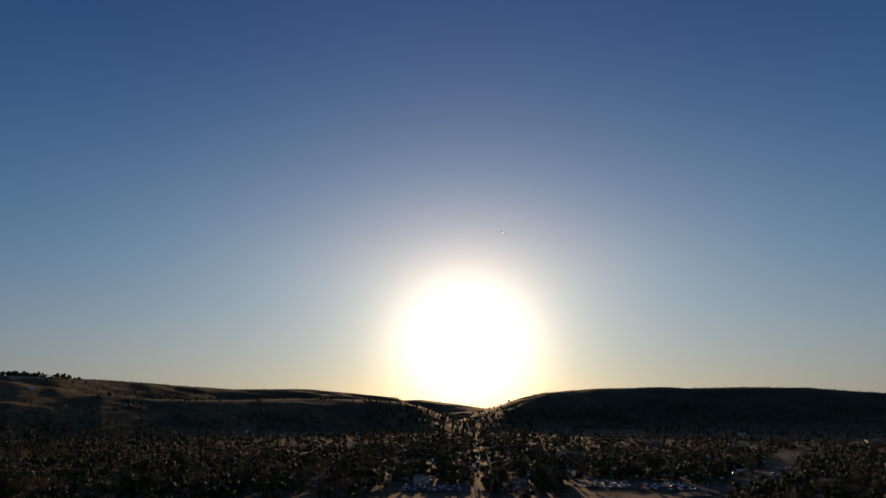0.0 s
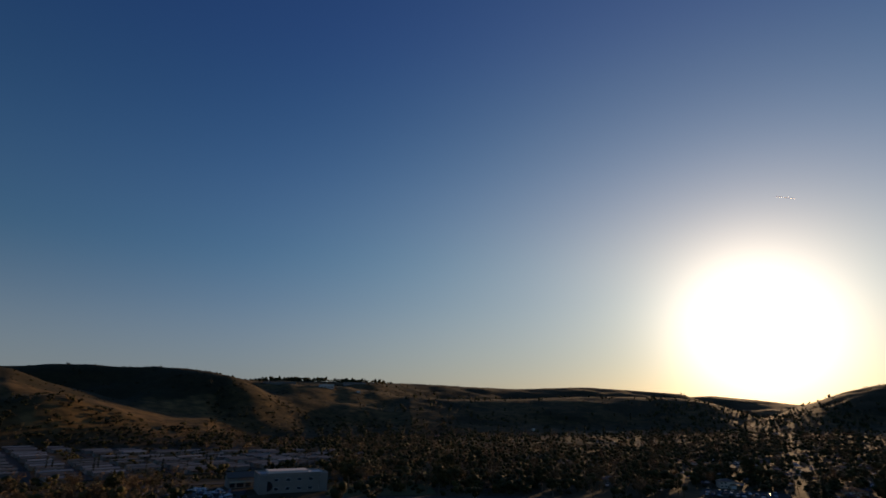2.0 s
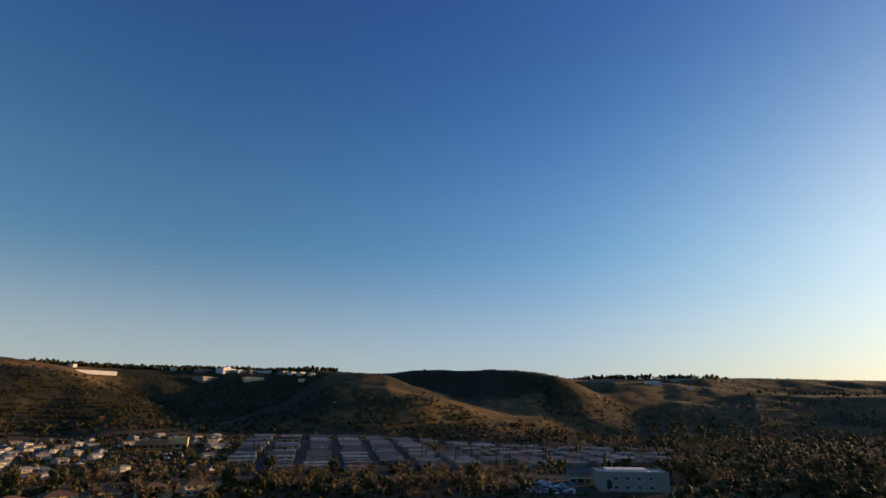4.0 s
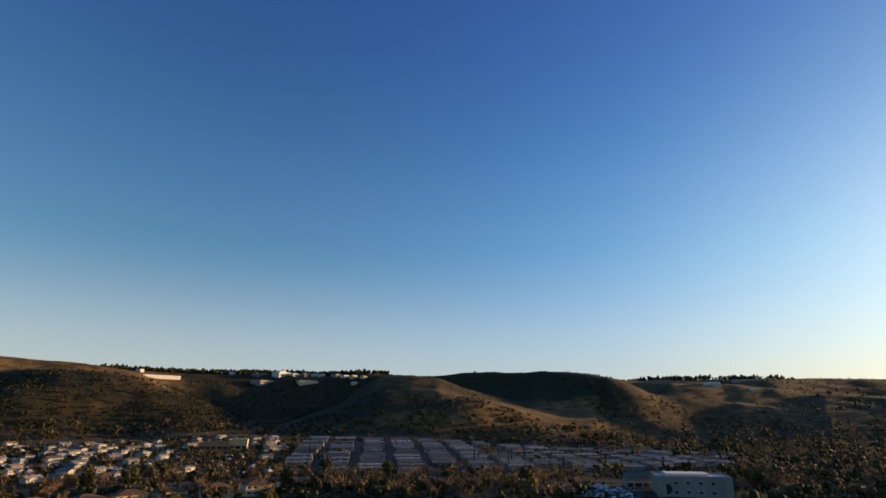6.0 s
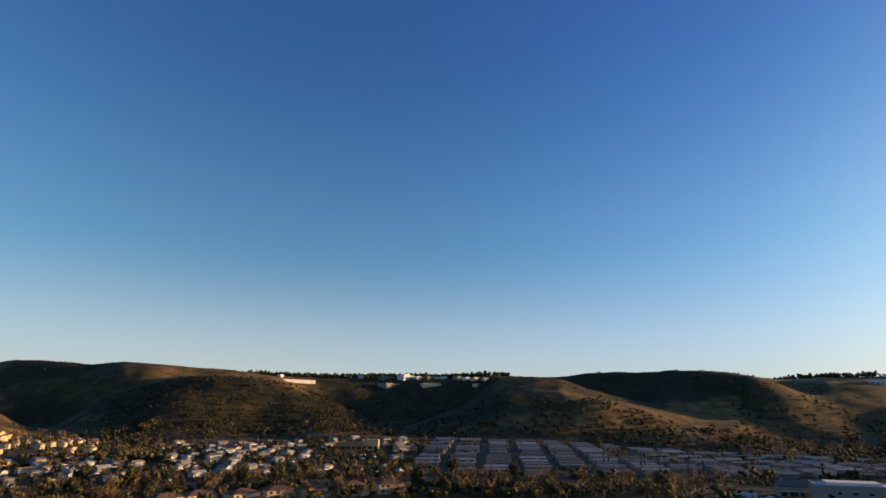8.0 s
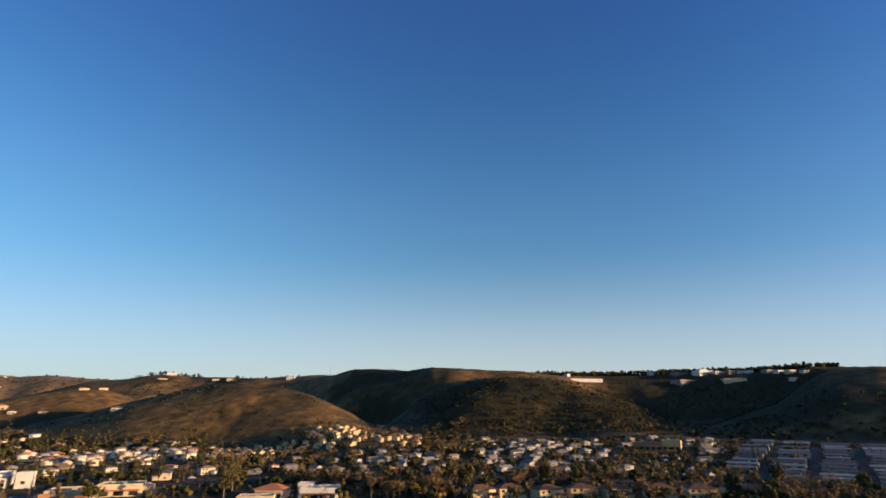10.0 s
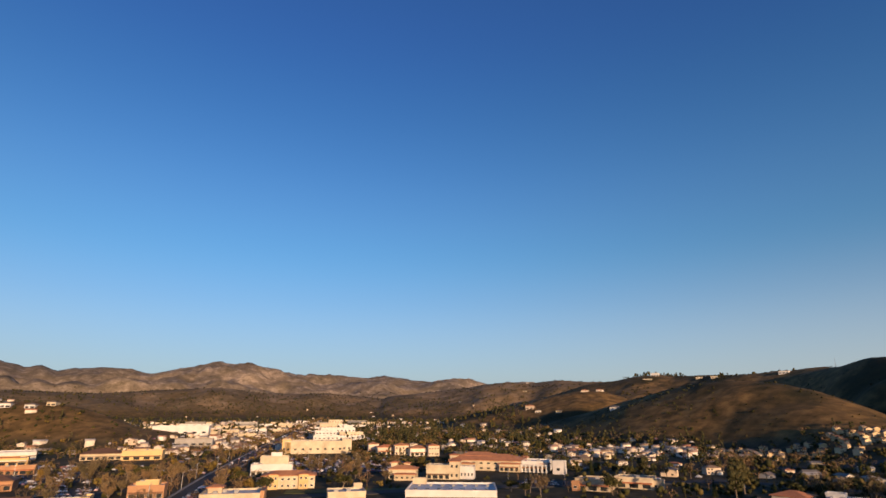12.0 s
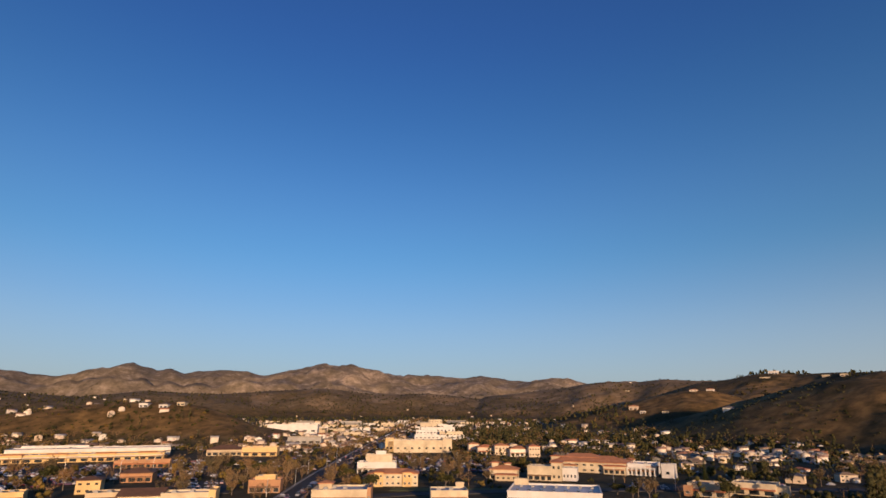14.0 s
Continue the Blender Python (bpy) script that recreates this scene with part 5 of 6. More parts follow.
for bb, d, tt in ((99.0, 302, 22), (95.4, 300, 30), (92.2, 308, 15), (89.2, 310, 26), (85.4, 318, 20), (101.8, 296, 28), (82.0, 322, 18), (79.0, 330, 25)):
    FLATS.set(*at(bb, d), bb + tt, 0.88, 0, 9)
HOMES_KINDS = [house(16, 10, 1, "gable", STUCCO, SHINGLE, "single-storey stucco house with a shingled gabled roof", "houses in the trees", chimney=True),
               house(17, 11, 1, "hip", STUCCO, TILE, "single-storey stucco house with a tiled hipped roof", "houses in the trees"),
               house(14, 10, 1, "gable", SIDING, SHINGLE, "single-storey pale house with a shingled roof", "houses in the trees", winged=False, garage=False),
               house(13, 10, 2, "hip", STUCCO, SHINGLE, "two-storey stucco house with a shingled hipped roof", "houses in the trees")]
for b0, b1, d0, d1, n in ((126, 140, 400, 590, 40), (140, 158, 470, 700, 24), (180, 205, 640, 800, 10), (-45, -2, 360, 700, 20), (-2, 36, 360, 700, 16), (119, 127, 350, 470, 10), (168, 180, 600, 900, 14)):
    for _ in range(n):
        bb, d = rng.uniform(b0, b1), math.sqrt(rng.uniform(d0 * d0, d1 * d1))
        x, y = at(bb, d)
        if relief(np.array([x]), np.array([y]))[1][0] < 0.4 and all((x - tx) ** 2 + (y - ty) ** 2 > (tr + 9) ** 2 for tx, ty, tr in TAKEN):
            rng.choice(HOMES_KINDS).set(x, y, bb + rng.choice((0, 0, 90, -90)) + rng.uniform(-25, 25), rng.uniform(0.6, 0.74) if d < 450 else rng.uniform(0.5, 0.66), 0, 6)
for k in HOMES_KINDS:
    k.clear()


# ---- lower commercial blocks farther off ----
def plain_block(w, deep, high, wall_material, label):
    b = thing("commercial_building", label, "commercial building", "commercial blocks")
    block(b, 0, 0, w, deep, high, wall_material, rows=1, cols=5, unit=2)
    return Kind(b)


BLOCKS = [plain_block(34, 18, 6, WHITE, "white commercial building with a flat roof"), plain_block(26, 16, 5.5, CREAM, "cream commercial building with a flat roof"),
          plain_block(42, 22, 7, SIDING, "pale workshop with a flat roof"), plain_block(22, 14, 5, TAN, "tan shop with a flat roof")]
for b0, b1, d0, d1, n, h0 in ((166, 182, 600, 1500, 46, 165), (159, 166, 800, 1600, 14, 165), (182, 205, 700, 1300, 8, 185), (-42, -12, 480, 900, 7, -25)):
    for _ in range(n):
        bb, d = rng.uniform(b0, b1), math.sqrt(rng.uniform(d0 * d0, d1 * d1))
        x, y = at(bb, d)
        if relief(np.array([x]), np.array([y]))[1][0] < 0.2 and all((x - tx) ** 2 + (y - ty) ** 2 > (tr + 15) ** 2 for tx, ty, tr in TAKEN):
            rng.choice(BLOCKS if bb > 0 else BLOCKS[2:]).set(x, y, h0 + rng.uniform(-5, 5), rng.uniform(0.8, 1.15), 0, 15)
for k in BLOCKS:
    k.clear()

# ---- cars ----
CARS = [car("sedan", "parked sedan with dark windows"), car("suv", "parked sport utility car with dark windows"), car("sedan", "parked sedan with dark windows"),
        car("van", "parked van with dark windows"), car("pickup", "parked pickup with an open bed")]


def park_rows(bearing, distance, heading, rows, per, gap, fill):
    c, a = Vector(at(bearing, distance)), radians(heading)
    u, w = Vector((math.cos(a), math.sin(a))), Vector((-math.sin(a), math.cos(a)))
    for r in range(rows):
        for k in range(per):
            if rng.random() < fill:
                p = c + u * ((k - per / 2) * 2.75) + w * ((r - rows / 2) * gap)
                rng.choice(CARS).set(p.x, p.y, heading + 90 + rng.choice((0, 180)) + rng.uniform(-1.5, 1.5), 1.0, -0.23, 1.5)


for bb in range(-25, 5):
    if bb < -12 or bb > -4:
        for d in range(286, 384 if bb < -12 else 350, 6):
            claim(*at(bb, d), 3), claim(*at(bb + 0.5, d), 3)
park_rows(161.5, 452, 165, 5, 26, 17, 0.3)
park_rows(191.5, 450, 188, 5, 42, 17, 0.2)
park_rows(183.5, 350, 176, 4, 9, 12, 0.75)
park_rows(-15.5, 366, -9, 3, 10, 9, 0.85)
park_rows(0.8, 336, 0, 2, 12, 9, 0.7)
park_rows(-21, 368, -11.7, 3, 10, 9, 0.75)
park_rows(49.5, 322, 42, 3, 11, 11, 0.6)
park_rows(142.5, 352, 150, 2, 9, 9, 0.5)
for bb, d in ((175.2, 305), (174.5, 322), (174.0, 330), (172.6, 405), (172.2, 430), (171.4, 470), (170.5, 520), (169.5, 590), (176, 296)):
    x, y = at(bb + rng.uniform(-0.3, 0.5), d)
    rng.choice(CARS).set(x, y, 255 + rng.choice((0, 180)), 1.0, -0.31, 2)
for bb, d in ((1.2, 498), (0.2, 512), (-0.6, 520), (-1.8, 545), (-3.4, 470), (-4.4, 488), (-5.0, 500), (-3.6, 440), (12.1, 345), (4.0, 434), (3.0, 452), (2.2, 466), (1.0, 486), (0.0, 506), (-0.9, 524), (-2.2, 556), (-2.6, 438), (-3.4, 458), (-4.4, 486), (-5.2, 515), (1.0, 505), (0.8, 494), (-1.2, 538), (-3.5, 452), (-3.6, 462), (-4.7, 496), (5.5, 424), (-8.2, 408), (-12, 430), (-26.3, 458), (-29.1, 448), (-26.2, 452), (-29.2, 455), (-28.0, 352), (6.5, 352), (-8.2, 400)):
    rng.choice(CARS).set(*at(bb, d), 90 + (bb - 2.4) / 2 + rng.uniform(-2, 2), 1.0, -0.1, 2)
for bb, d in ((1.0, 500), (-1.4, 540), (-3.5, 455), (-4.7, 492), (5.5, 420), (-26.2, 452), (-29.2, 455), (-15.5, 366), (-17.5, 368), (-21, 368), (0.8, 336), (-8.2, 402), (-12, 430)):
    for s_ in range(-85, 30, 5):
        claim(*at(bb, d + s_), 1.6)
for k in CARS:
    k.clear()


# ---- street lamps along the avenue ----
def street_lamp():
    s = thing("street_lamp", "tall grey street lamp with a single arm", "street lamp", "street lamps")
    part("pole", Geo().rod((0, 0, -0.5), (0, 0, 9), 0.13, 0.08, 8), METAL, s)
    part("arm", Geo().rod((0, 0, 8.9), (2.2, 0, 9.5), 0.06, 0.05, 6), METAL, s)
    part("lamp_head", Geo().box(1.9, -0.18, 9.38, 2.8, 0.18, 9.56), METAL, s)
    return Kind(s)


LAMP = street_lamp()
for bb, d in ((177.8, 300), (175.3, 345), (174.2, 395), (172.5, 450), (171.6, 505), (170.4, 570), (163.5, 430), (160, 445), (158.6, 420), (164.5, 470), (190, 420), (194, 430), (187.5, 440), (145.3, 352), (140, 345), (-24, 372), (-14, 372)):
    LAMP.set(*at(bb, d), bb - 75, 1.0, 0, 1)


# ---- trees ----
class Plot:
    """Which cells of the plan are taken."""

    def __init__(self, size=4.0, half=2700):
        self.size, self.half = size, half
        self.n = int(2 * half / size)
        self.full = np.zeros((self.n, self.n), bool)
        for x, y, r in TAKEN:
            self.mark(x, y, r)

    def mark(self, x, y, r):
        i0, i1 = (int((x + s * r + self.half) / self.size) for s in (-1, 1))
        j0, j1 = (int((y + s * r + self.half) / self.size) for s in (-1, 1))
        self.full[max(0, i0):i1 + 1, max(0, j0):j1 + 1] = True

    def free(self, x, y):
        i, j = int((x + self.half) / self.size), int((y + self.half) / self.size)
        return not (0 <= i < self.n and 0 <= j < self.n and self.full[i, j])


PLOT = Plot()


def scatter(b0, b1, d0, d1, count, clump=0.0, shy=False):
    """Free places in a sector of the plan, thinned by a patchy noise."""
    spots, tries = [], 0
    while len(spots) < count and tries < count * 6:
        tries += 1
        bb, d = rng.uniform(b0, b1), math.sqrt(rng.uniform(d0 * d0, d1 * d1))
        x, y = at(bb, d)
        if shy and relief(np.array([x]), np.array([y]))[1][0] > 0.3:
            continue
        if PLOT.free(x, y) and (clump == 0 or fbm(np.array([x]), np.array([y]), 90, 2)[0] > clump + rng.uniform(-0.3, 0.3)):
            spots.append((x, y))
    return spots


NEAR = {
    "oak": [tree("oak", s, "broad evergreen tree with a dense dark crown") for s in (1, 2, 3)],
    "gum": [tree("gum", s, "tall gum tree with a loose grey-green crown") for s in (4, 5, 6)],
    "bare": [tree("bare", s, "leafless winter tree with brown twigs") for s in (7, 8, 9)],
    "gold": [tree("gold", s, "tree with yellowed winter leaves") for s in (10, 11)],
    "pine": [tree("pine", s, "dark conifer with drooping branches") for s in (12, 13)],
    "cypress": [tree("cypress", s, "narrow dark cypress among the homes") for s in (14, 15)],
}
MIXES = {
    "creek": ["bare"] * 9 + ["oak"] * 4 + ["gum"] * 2 + ["gold"],
    "dark": ["oak"] * 4 + ["gum"] * 2 + ["bare"] * 4 + ["pine"],
    "town": ["oak"] * 1 + ["bare"] * 8 + ["gold"] * 2,
}
for b0, b1, d0, d1, n, mix in ((52, 118, 292, 368, 104, "creek"), (118, 140, 296, 400, 16, "dark"), (140, 178, 296, 420, 40, "town"), (178, 204, 296, 430, 40, "town"), (-43, 40, 285, 400, 62, "dark")):
    for x, y in scatter(b0, b1, d0, d1, n):
        rng.choice(NEAR[rng.choice(MIXES[mix])]).set(x, y, rng.uniform(0, 360), rng.uniform(0.65, 1.1), 0, 2)
        PLOT.mark(x, y, 2.5)
for bb, d in ((108.5, 296), (107.2, 292), (106, 298), (104.6, 294), (103.4, 299), (102.4, 293)):
    rng.choice(NEAR["pine"]).set(*at(bb, d), rng.uniform(0, 360), 0.8, 0, 2)
for bb, d in ((76.5, 446), (76.2, 452), (77.0, 449), (77.4, 456), (75.7, 458), (61.5, 438), (61.1, 444), (58.2, 430), (57.9, 440), (53.0, 452), (49.5, 470), (71.2, 590)):
    rng.choice(NEAR["cypress"]).set(*at(bb, d), rng.uniform(0, 360), 1.0, 0, 2)
for bb, d in ((163.3, 436), (162, 442), (160.6, 430), (159.8, 452), (161.2, 468), (163, 474), (158.9, 440), (160.2, 484), (162.4, 420), (164.3, 448), (179.9, 338), (180.6, 344), (179.2, 346), (181.2, 336)):
    rng.choice(NEAR["bare"]).set(*at(bb, d), rng.uniform(0, 360), 0.75, 0, 2)
for kinds in NEAR.values():
    for k in kinds:
        k.clear()


def farthest_template(seed):
    r = random.Random(seed)
    g = Geo()
    for k in range(2):
        body(r, g, (r.uniform(-1.3, 1.3), r.uniform(-1.3, 1.3), 2.6 + 2.2 * k), (r.uniform(2.2, 3.0), r.uniform(2.2, 3.0), r.uniform(2.0, 2.6)), 0.55)
    return template(g)


def far_template(kind, seed, near):
    r = random.Random(seed)
    g = Geo()
    n, q = (1.45, 0.82) if near else (1.0, 1.0)
    if kind == "round":
        for k in range(4 if near else 3):
            a = 1.65 * k if near else 2.1 * k
            spot, radii = (math.cos(a) * 1.9, math.sin(a) * 1.9, 2.3 + r.uniform(0, 3.0)), (r.uniform(1.7, 2.4),) * 2 + (r.uniform(1.6, 2.2),)
            clumps(r, g, spot, radii, int(3.0 * n), 0.8 * q)
            body(r, g, spot, [0.9 * v for v in radii], 0.6)
    elif kind == "tall":
        for k in range(4):
            spot, radii = (r.uniform(-1.6, 1.6), r.uniform(-1.6, 1.6), 4.4 + 2.7 * k), (r.uniform(1.4, 2.1),) * 2 + (1.9,)
            clumps(r, g, spot, radii, int(3.0 * n), 0.75 * q, 0.6)
            body(r, g, spot, [0.85 * v for v in radii], 0.6)
    elif kind == "column":
        for k in range(4):
            clumps(r, g, (0, 0, 1.5 + 2 * k), (1.0 - 0.12 * k, 1.0 - 0.12 * k, 1.2), int(9 * n), 0.6 * q)
    else:
        for k in range(7):
            a, e = 0.9 * k + r.uniform(-0.3, 0.3), r.uniform(1.6, 3.6)
            hub = Vector((math.cos(a) * e, math.sin(a) * e, r.uniform(5.2, 8.6) - 0.25 * e))
            g.rod((0, 0, r.uniform(1.8, 3.4)), hub, 0.12, 0.05, 3)
            for _ in range(int(2.6 * n)):
                v = Vector((r.gauss(0, 1), r.gauss(0, 1), r.gauss(0.5, 0.8))).normalized()
                p, t = hub - v * r.uniform(0.2, 0.8), hub + v * r.uniform(0.9, 2.0)
                w = v.orthogonal().normalized()
                w.rotate(Euler((0, 0, r.uniform(0, 6.28))))
                w *= 0.2 if near else 0.3
                g.put([p, t + w, t + v * 0.3, t - w], [(0, 1, 2, 3)])
    g.rod((0, 0, -1.5), (0, 0, 4.5), 0.25, 0.15, 4)
    return template(g)


ROUND, TALL, COLUMN, BARE = ([far_template(k, s, False) for s in range(5)] for k in ("round", "tall", "column", "bare"))
ROUND_N, TALL_N, COLUMN_N, BARE_N = ([far_template(k, s, True) for s in range(5)] for k in ("round", "tall", "column", "bare"))
FARTHEST = [farthest_template(s) for s in range(5)]
STANDS = {"round": [], "tall": [], "column": [], "bare": [], "gold": [], "brush": []}
FAR_ZONES = [(126, 143, 420, 620, 140, -0.2, "low green"), (143, 161, 420, 620, 420, -0.3, "low green"), (126, 161, 620, 1000, 1250, -0.3, "green"), (143, 165, 1000, 1700, 900, -0.2, "green"), (161, 206, 420, 900, 950, -0.3, "town"), (161, 206, 900, 1700, 1250, -0.2, "green")]
FAR_ZONES += [(50, 120, 284, 388, 430, 0.0, "creek"), (118, 140, 300, 430, 44, 0.0, "near"), (140, 206, 305, 430, 150, 0.0, "town"), (-46, 40, 284, 400, 720, 0.0, "dark")]
FAR_ZONES += [(183.5, 206, 622, 790, 480, -0.1, "low green"), (161, 182, 560, 1250, 900, 0.0, "low town"), (185, 206, 790, 960, 130, 0.0, "low green"), (50, 126, 376, 470, 470, 0.0, "park"), (44, 108, 470, 585, 620, 0.0, "park"), (46, 112, 586, 640, 420, 0.0, "scrubby"), (85, 107, 610, 820, 1000, 0.0, "brush"), (102, 128, 440, 500, 120, 0.0, "creek"), (102, 128, 495, 640, 280, 0.0, "low green"), (70, 92, 640, 760, 380, 0.0, "brush"), (47, 68, 600, 720, 380, 0.0, "scrubby"), (26, 50, 620, 960, 620, 0.0, "scrubby")]
FAR_ZONES += [(-46, 38, 400, 620, 2100, 0.0, "dark"), (-46, 38, 620, 900, 1500, 0.0, "dark"), (-46, 36, 900, 1500, 900, -0.2, "dark"), (-7, 5, 1450, 2800, 420, -0.3, "dark"), (-9, 8, 560, 1500, 800, 0.0, "dark"), (30, 52, 400, 760, 420, 0.0, "dark"), (143, 206, 1600, 2450, 1700, 0.0, "far green")]
# the dark brush at 71-90 also stands in for the hollow's cast shade
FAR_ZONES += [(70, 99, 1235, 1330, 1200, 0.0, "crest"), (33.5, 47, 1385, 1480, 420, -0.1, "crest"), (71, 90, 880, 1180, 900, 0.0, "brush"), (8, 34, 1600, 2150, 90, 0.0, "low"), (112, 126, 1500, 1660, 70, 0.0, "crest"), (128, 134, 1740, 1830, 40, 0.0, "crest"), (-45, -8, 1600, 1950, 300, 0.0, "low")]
FAR_MIX = {"far green": ["round"] * 5 + ["tall"], "scrubby": ["bare"] * 2 + ["round"] * 3 + ["brush"] * 5, "low town": ["round"] * 3 + ["bare"] * 3 + ["gold"] * 2, "low green": ["round"] * 5 + ["tall"] + ["bare"] * 2 + ["gold"], "brush": ["brush"], "low": ["round"], "near": ["round"] * 6 + ["tall"] * 2 + ["bare"] * 2, "green": ["round"] * 7 + ["tall"] * 3 + ["bare"] * 2 + ["gold"], "town": ["round"] * 1 + ["bare"] * 9 + ["gold"] * 3, "park": ["round"] * 4 + ["column"] * 3 + ["bare"] * 2 + ["gold"], "dark": ["round"] * 5 + ["tall"] + ["bare"] * 4,
           "foot": ["bare"] * 4 + ["round"] * 4 + ["tall"] * 2 + ["gold"], "creek": ["bare"] * 8 + ["round"] * 5 + ["gold"], "crest": ["round"]}
SIZES = {"far green": (0.7, 1.3), "scrubby": (0.4, 0.95), "low town": (0.4, 0.75), "low green": (0.45, 0.85), "brush": (0.3, 0.7), "low": (0.3, 0.6), "near": (0.6, 1.1), "park": (0.35, 0.7), "crest": (0.75, 1.55), "foot": (0.6, 1.05), "town": (0.55, 0.9), "green": (0.7, 1.25), "dark": (0.75, 1.25), "creek": (0.7, 1.15)}
for b0, b1, d0, d1, n, clump, mix in FAR_ZONES:
    for x, y in scatter(b0, b1, d0, d1, n, clump, 400 < d0 < 640 and b0 > 120 and b0 < 170):
        STANDS[rng.choice(FAR_MIX[mix])].append((x, y, rng.uniform(*SIZES[mix])))


# garden trees between the mobile homes
for _ in range(210):
    p = out * (396 + 13.0 * rng.randrange(14) + 6.5 + rng.uniform(-0.6, 0.6)) + side * (26.0 * rng.randrange(-4, 13) + 1 + rng.uniform(-8, 8))
    bb, d = polar(p)
    if 37 < bb < 79 and 392 < d < 590 and rng.random() < (1.0 if bb < 60 else 0.55):
        STANDS[rng.choice(("round", "round", "column", "column", "bare"))].append((p.x, p.y, rng.uniform(0.35, 0.75)))
# young bare trees on the islands of the car parks
for bb, d, heading, long, deep, n in ((191.5, 450, 188, 150, 90, 110), (161.5, 452, 165, 92, 96, 80), (186, 400, 186, 120, 60, 50)):
    c, a_ = Vector(at(bb, d)), radians(heading)
    u, w = Vector((math.cos(a_), math.sin(a_))), Vector((-math.sin(a_), math.cos(a_)))
    for _ in range(n):
        m = c + u * rng.uniform(-long / 2, long / 2) + w * (round(rng.uniform(-2.5, 2.5)) * deep / 5.6 + rng.uniform(-1, 1))
        STANDS[rng.choice(("bare", "bare", "bare", "bare", "gold"))].append((m.x, m.y, rng.uniform(0.42, 0.72)))
# bare trees in rows along the avenue
for a_, b_ in zip(AVENUE[1:], AVENUE[2:]):
    p, q = Vector(at(*a_)), Vector(at(*b_))
    w = (q - p).normalized()
    for k in range(int((q - p).length / 10)):
        for s_ in (-10, 10, -15):
            m = p + w * (10 * k + rng.uniform(-3, 3)) + Vector((w.y, -w.x)) * (s_ + rng.uniform(-2, 2))
            if rng.random() < 0.75:
                STANDS[rng.choice(("bare", "bare", "bare", "bare", "bare", "gold"))].append((m.x, m.y, rng.uniform(0.6, 0.95)))


def stand(name, label, material, far_kinds, near_kinds, spots, category="trees", low=0.85, high=1.2, leafy_=True):
    a = np.array(spots)
    z = relief(a[:, 0], a[:, 1])[0]
    return many(name, label, category, material, far_kinds + near_kinds + FARTHEST,
                [(x, y, h - 0.3, rng.uniform(0, 6.28), s, rng.uniform(low, high), rng.randrange(5) + (5 if math.hypot(x, y) < 470 else 10 if leafy_ and math.hypot(x, y) > 1050 else 0)) for (x, y, s), h in zip(spots, z)])


stand("distant_evergreen_trees", "dark green evergreen trees spread over the valley", LEAF, ROUND, ROUND_N, STANDS["round"])
stand("distant_gum_trees", "tall grey-green gum trees spread over the valley", GUM, TALL, TALL_N, STANDS["tall"])
stand("distant_cypresses", "narrow dark cypresses among the mobile homes", NEEDLE, COLUMN, COLUMN_N, STANDS["column"], leafy_=False)
stand("distant_bare_trees", "leafless brown winter trees spread over the valley", TWIG, BARE, BARE_N, STANDS["bare"], leafy_=False)
stand("distant_yellow_trees", "yellowed winter trees at the foot of the hills", GOLD, ROUND, ROUND_N, STANDS["gold"])

# dark brush, in the hollow also used as painted shade
stand("tall_brush", "dark tall brush on the lower slopes, also standing in for shade in the hollow", SCRUB, ROUND, ROUND_N, STANDS["brush"], "shrubs")

# ---- chaparral on the slopes ----
rs = np.random.RandomState(5)
N = 36000
sb_, sd_ = rs.uniform(-46, 148, N), np.sqrt(rs.uniform(590 ** 2, 1900 ** 2, N))
sx, sy = -sd_ * np.sin(np.radians(sb_)), sd_ * np.cos(np.radians(sb_))
sz, shill, _ = relief(sx, sy)
patch = fbm(sx, sy, 130, 5) + 0.35 * fbm(sx - 900, sy, 30, 3)
wet = smooth(-50, 40, 80 - np.abs(sb_ - 97) * 9 - np.abs(sd_ - 690) * 0.4)
ok = (shill > 0.5) & (rs.rand(N) < np.clip(0.07 + 0.9 * smooth(-0.1, 0.25, patch + 0.25 * wet), 0, 0.8))
shrub = []
for s in range(4):
    g = Geo()
    clumps(random.Random(40 + s), g, (0, 0, 0.7), (1.3, 1.3, 0.8), 2, 0.6)
    body(random.Random(50 + s), g, (0, 0, 0.55), (1.25, 1.25, 0.85), 0.6)
    shrub.append(template(g))
many("chaparral", "low dark shrubs dotted over the dry grass hills", "shrubs", SCRUB, shrub,
     [(x, y, z, rng.uniform(0, 6.28), rng.uniform(0.45, 1.3) if rng.random() < 0.93 else rng.uniform(1.3, 2.2), rng.uniform(0.7, 1.1), rng.randrange(99)) for x, y, z, k in zip(sx, sy, sz, ok) if k])
N = 9000
sb_, sd_ = rs.uniform(120, 206, N), np.sqrt(rs.uniform(1500 ** 2, 3300 ** 2, N))
sx, sy = -sd_ * np.sin(np.radians(sb_)), sd_ * np.cos(np.radians(sb_))
sz, shill, _ = relief(sx, sy)
many("distant_chaparral", "dark shrubs and boulder scrub on the far slopes", "shrubs", SCRUB, shrub,
     [(x, y, z, rng.uniform(0, 6.28), rng.uniform(1.4, 3.6), rng.uniform(0.6, 1.0), rng.randrange(99)) for x, y, z, h, q in zip(sx, sy, sz, shill, fbm(sx, sy, 160, 4)) if h > 0.6 and q > -0.05])

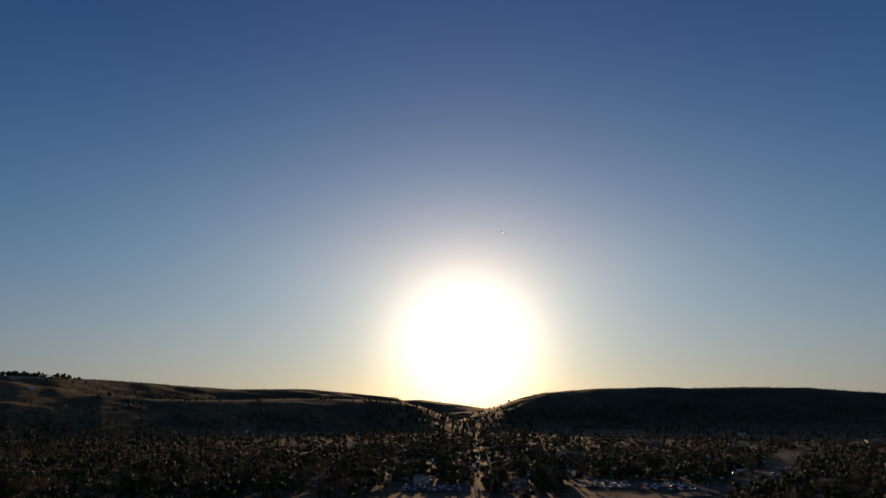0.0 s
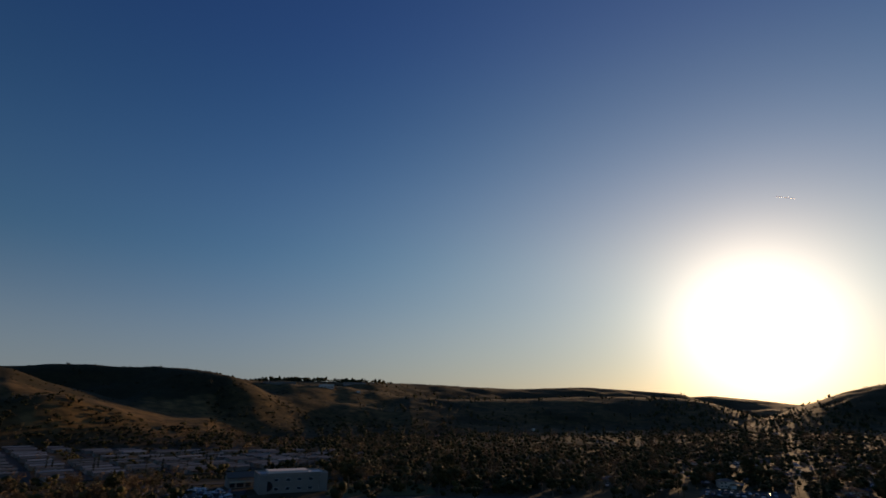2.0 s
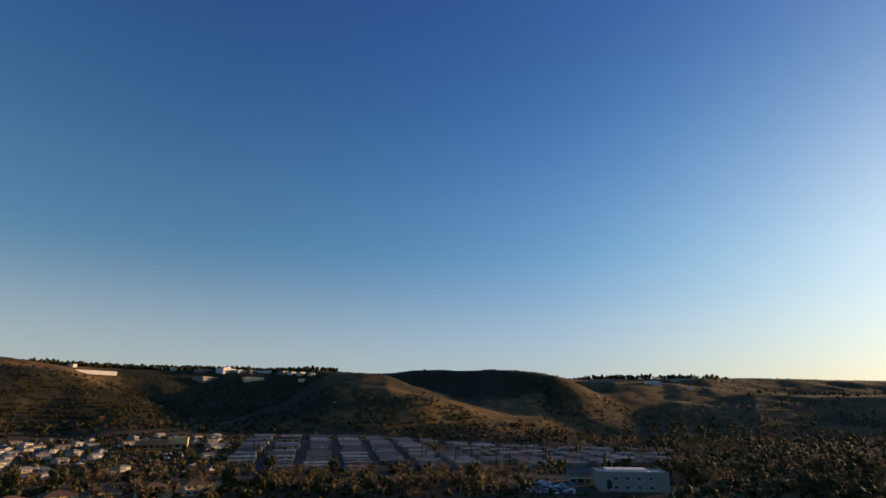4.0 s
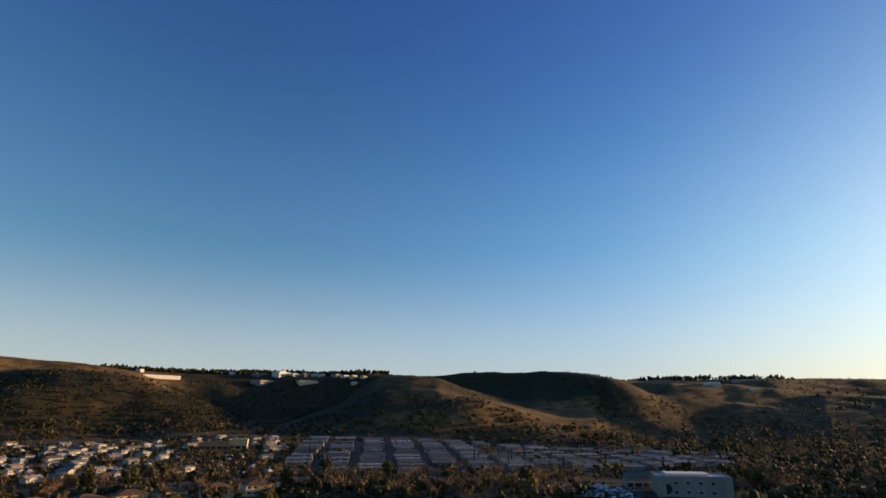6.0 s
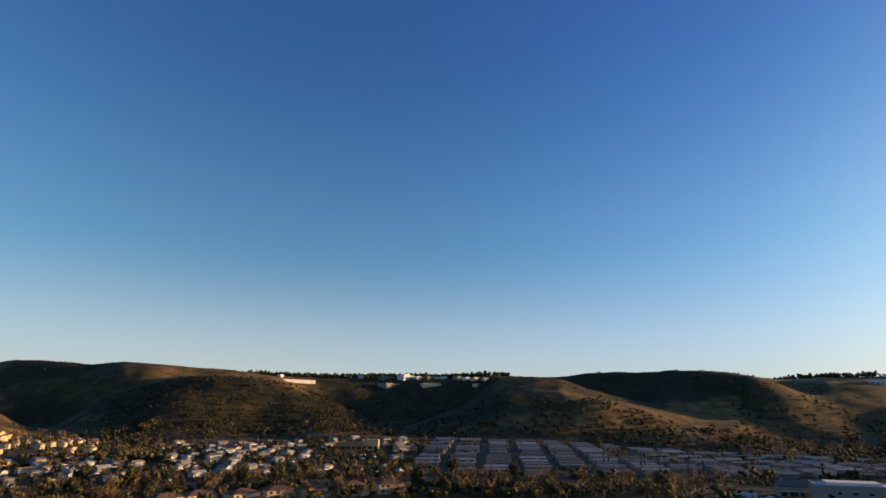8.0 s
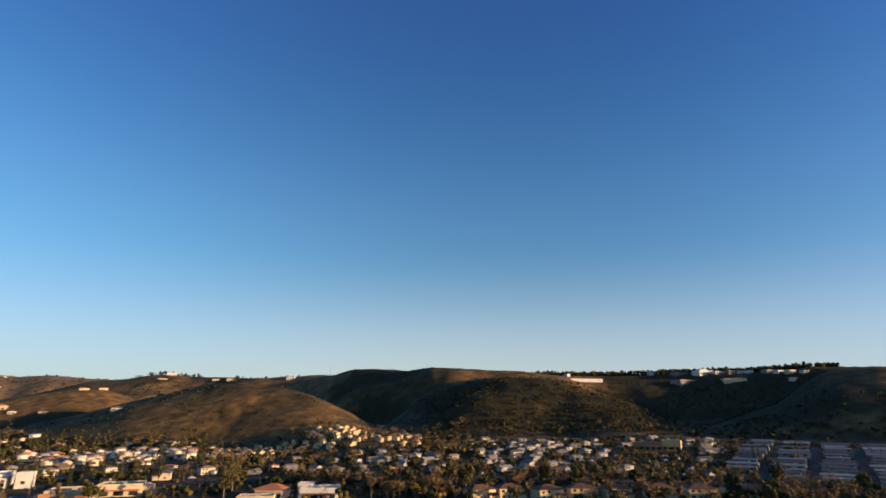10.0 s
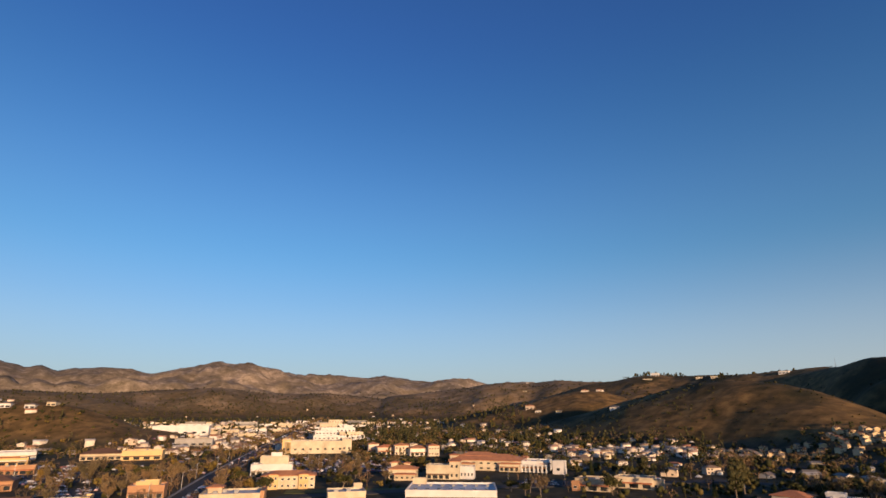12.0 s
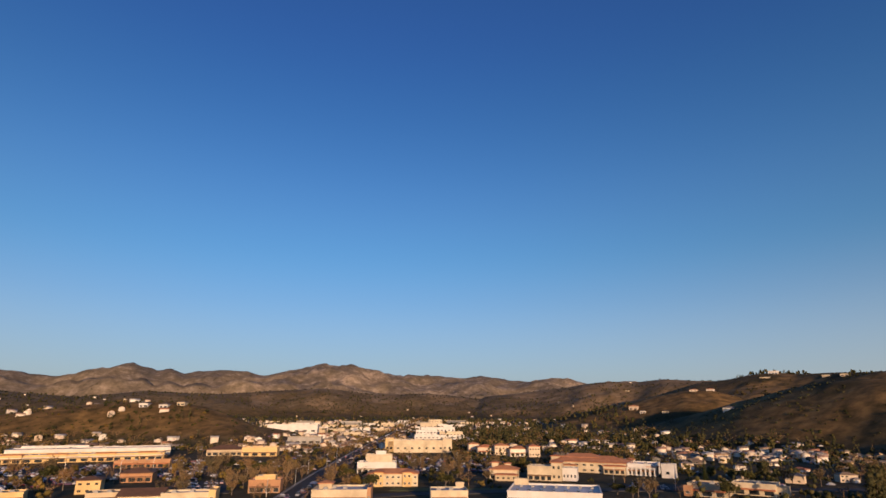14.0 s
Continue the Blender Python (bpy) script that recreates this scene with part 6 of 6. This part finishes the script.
# ---- far houses, too many to tell apart ----
wall_t, roof_t = [], []
for w, deep, h in ((12, 9, 3.0), (14, 9, 2.8), (10, 8, 5.0), (16, 10, 3.0)):
    wall_t.append(template(Geo().gable_body(-w / 2, -deep / 2, w / 2, deep / 2, -3, h, h + deep * 0.18)))
    roof_t.append(template(Geo().gable_roof(-w / 2 - 0.6, -deep / 2 - 0.6, w / 2 + 0.6, deep / 2 + 0.6, h - 0.2, h + deep * 0.18 + 0.05)))
far = []
for b0, b1, d0, d1, n in ((164, 184, 560, 950, 130), (186, 206, 620, 950, 70), (126, 160, 600, 1000, 90), (126, 141, 520, 640, 64), (164, 206, 900, 1600, 560), (146, 164, 950, 1600, 90), (146, 206, 1600, 2400, 40), (-46, 34, 700, 1100, 12), (143, 160, 2500, 3000, 6)):
    far += scatter(b0, b1, d0, d1, n, 0.0, d1 < 1650)
far += scatter(186, 206, 770, 980, 36)
fa = np.array(far)
fz = relief(fa[:, 0], fa[:, 1])[0]
spots = [(x, y, z, math.atan2(y, x) - 1.57 + rng.choice((0, 1.57, 0.4)), rng.uniform(0.55, 0.85), rng.uniform(1.0, 1.3), rng.randrange(4)) for (x, y), z in zip(far, fz)]
many("distant_house_walls", "pale stucco walls of distant houses among trees", "houses", CROWD_WALL, wall_t, spots)
many("distant_house_roofs", "brown roofs of distant houses among trees", "houses", CROWD_ROOF, roof_t, spots)

# ---- hedges and garden shrubs over the valley floor ----
hedge = []
for b0, b1, d0, d1, n in ((-46, 40, 284, 560, 1500), (-46, 40, 560, 900, 400), (40, 126, 284, 600, 1900), (126, 206, 290, 900, 2200)):
    hedge += scatter(b0, b1, d0, d1, n)
ha = np.array(hedge)
hz = relief(ha[:, 0], ha[:, 1])[0]
many("garden_shrubs", "low hedges and shrubs between houses and streets", "shrubs", LEAF, shrub,
     [(x, y, z, rng.uniform(0, 6.28), rng.uniform(0.6, 1.6), rng.uniform(0.7, 1.2), rng.randrange(99)) for (x, y), z in zip(hedge, hz)])

# ---- a short contrail high over the notch ----
vapour, vn, vb = nodes_of("vapour")
lit = vn.nodes.new("ShaderNodeBsdfTranslucent")
lit.inputs["Color"].default_value = (0.6, 0.6, 0.6, 1)
vb.inputs["Base Color"].default_value = (0.8, 0.8, 0.8, 1)
both_ways = vn.nodes.new("ShaderNodeAddShader")
vn.links.new(lit.outputs[0], both_ways.inputs[0])
vn.links.new(vb.outputs[0], both_ways.inputs[1])
vn.links.new(both_ways.outputs[0], vn.nodes["Material Output"].inputs["Surface"])
trail = Geo()
ta, tb = Vector(at(-5.4, 4180)).to_3d() + Vector((0, 0, 1460)), Vector(at(-6.9, 4200)).to_3d() + Vector((0, 0, 1425))
trail.rod(ta, ta.lerp(tb, 0.5), 1.6, 2.6, 10)
trail.rod(ta.lerp(tb, 0.5), tb, 2.6, 2.2, 10)
tagged(new("contrail", trail.mesh("contrail", vapour)), "short white contrail high in the sky", "contrail", kind="stuff")

# ---- more cars, small in the distance ----
shell = Geo()
for x, w, z0, z1 in ((0.0, 0.9, 0.25, 0.95), (0.0, 0.75, 0.95, 1.5)):
    a, b_ = (2.3, 0.35) if z0 < 0.5 else (1.3, 0.5)
    shell.put([(-a, -w, z0), (a, -w, z0), (a, w, z0), (-a, w, z0), (-a + b_, -w * 0.85, z1), (a - b_ * 1.4, -w * 0.85, z1), (a - b_ * 1.4, w * 0.85, z1), (-a + b_, w * 0.85, z1), (-0.2 * b_, 0, z1 + 0.045)],
              [(4, 5, 8), (5, 6, 8), (6, 7, 8), (7, 4, 8), (0, 1, 5, 4), (1, 2, 6, 5), (2, 3, 7, 6), (3, 0, 4, 7)])
fleet = []
for b0, b1, d0, d1, n, head in ((155, 168, 405, 520, 220, 165), (182, 204, 380, 530, 380, 188), (166, 182, 420, 1000, 150, 165), (128, 156, 380, 700, 90, 150), (-34, 8, 300, 620, 260, -8), (44, 54, 306, 345, 24, 42), (60, 112, 384, 560, 120, 69)):
    fleet += [(x, y, head) for x, y in scatter(b0, b1, d0, d1, n, 0.0, True)]
for a_, b_ in zip(AVENUE[1:], AVENUE[2:]):
    p, q = Vector(at(*a_)), Vector(at(*b_))
    w = (q - p).normalized()
    for k in range(int((q - p).length / 14)):
        for s_ in (-3.4, 3.2):
            if rng.random() < 0.4:
                m = p + w * (14 * k + rng.uniform(-4, 4)) + Vector((w.y, -w.x)) * s_
                fleet.append((m.x, m.y, math.degrees(math.atan2(w.y, w.x))))
fa = np.array(fleet)
fz = relief(fa[:, 0], fa[:, 1])[0]
many("distant_cars", "parked cars dotted over lots and streets", "cars", FLEET, [template(shell)],
     [(x, y, z + 0.22, radians(h + rng.choice((0, 90, 180))) + rng.uniform(-0.1, 0.1), 1.0, 1.0, 0) for (x, y, h), z in zip(fleet, fz)])
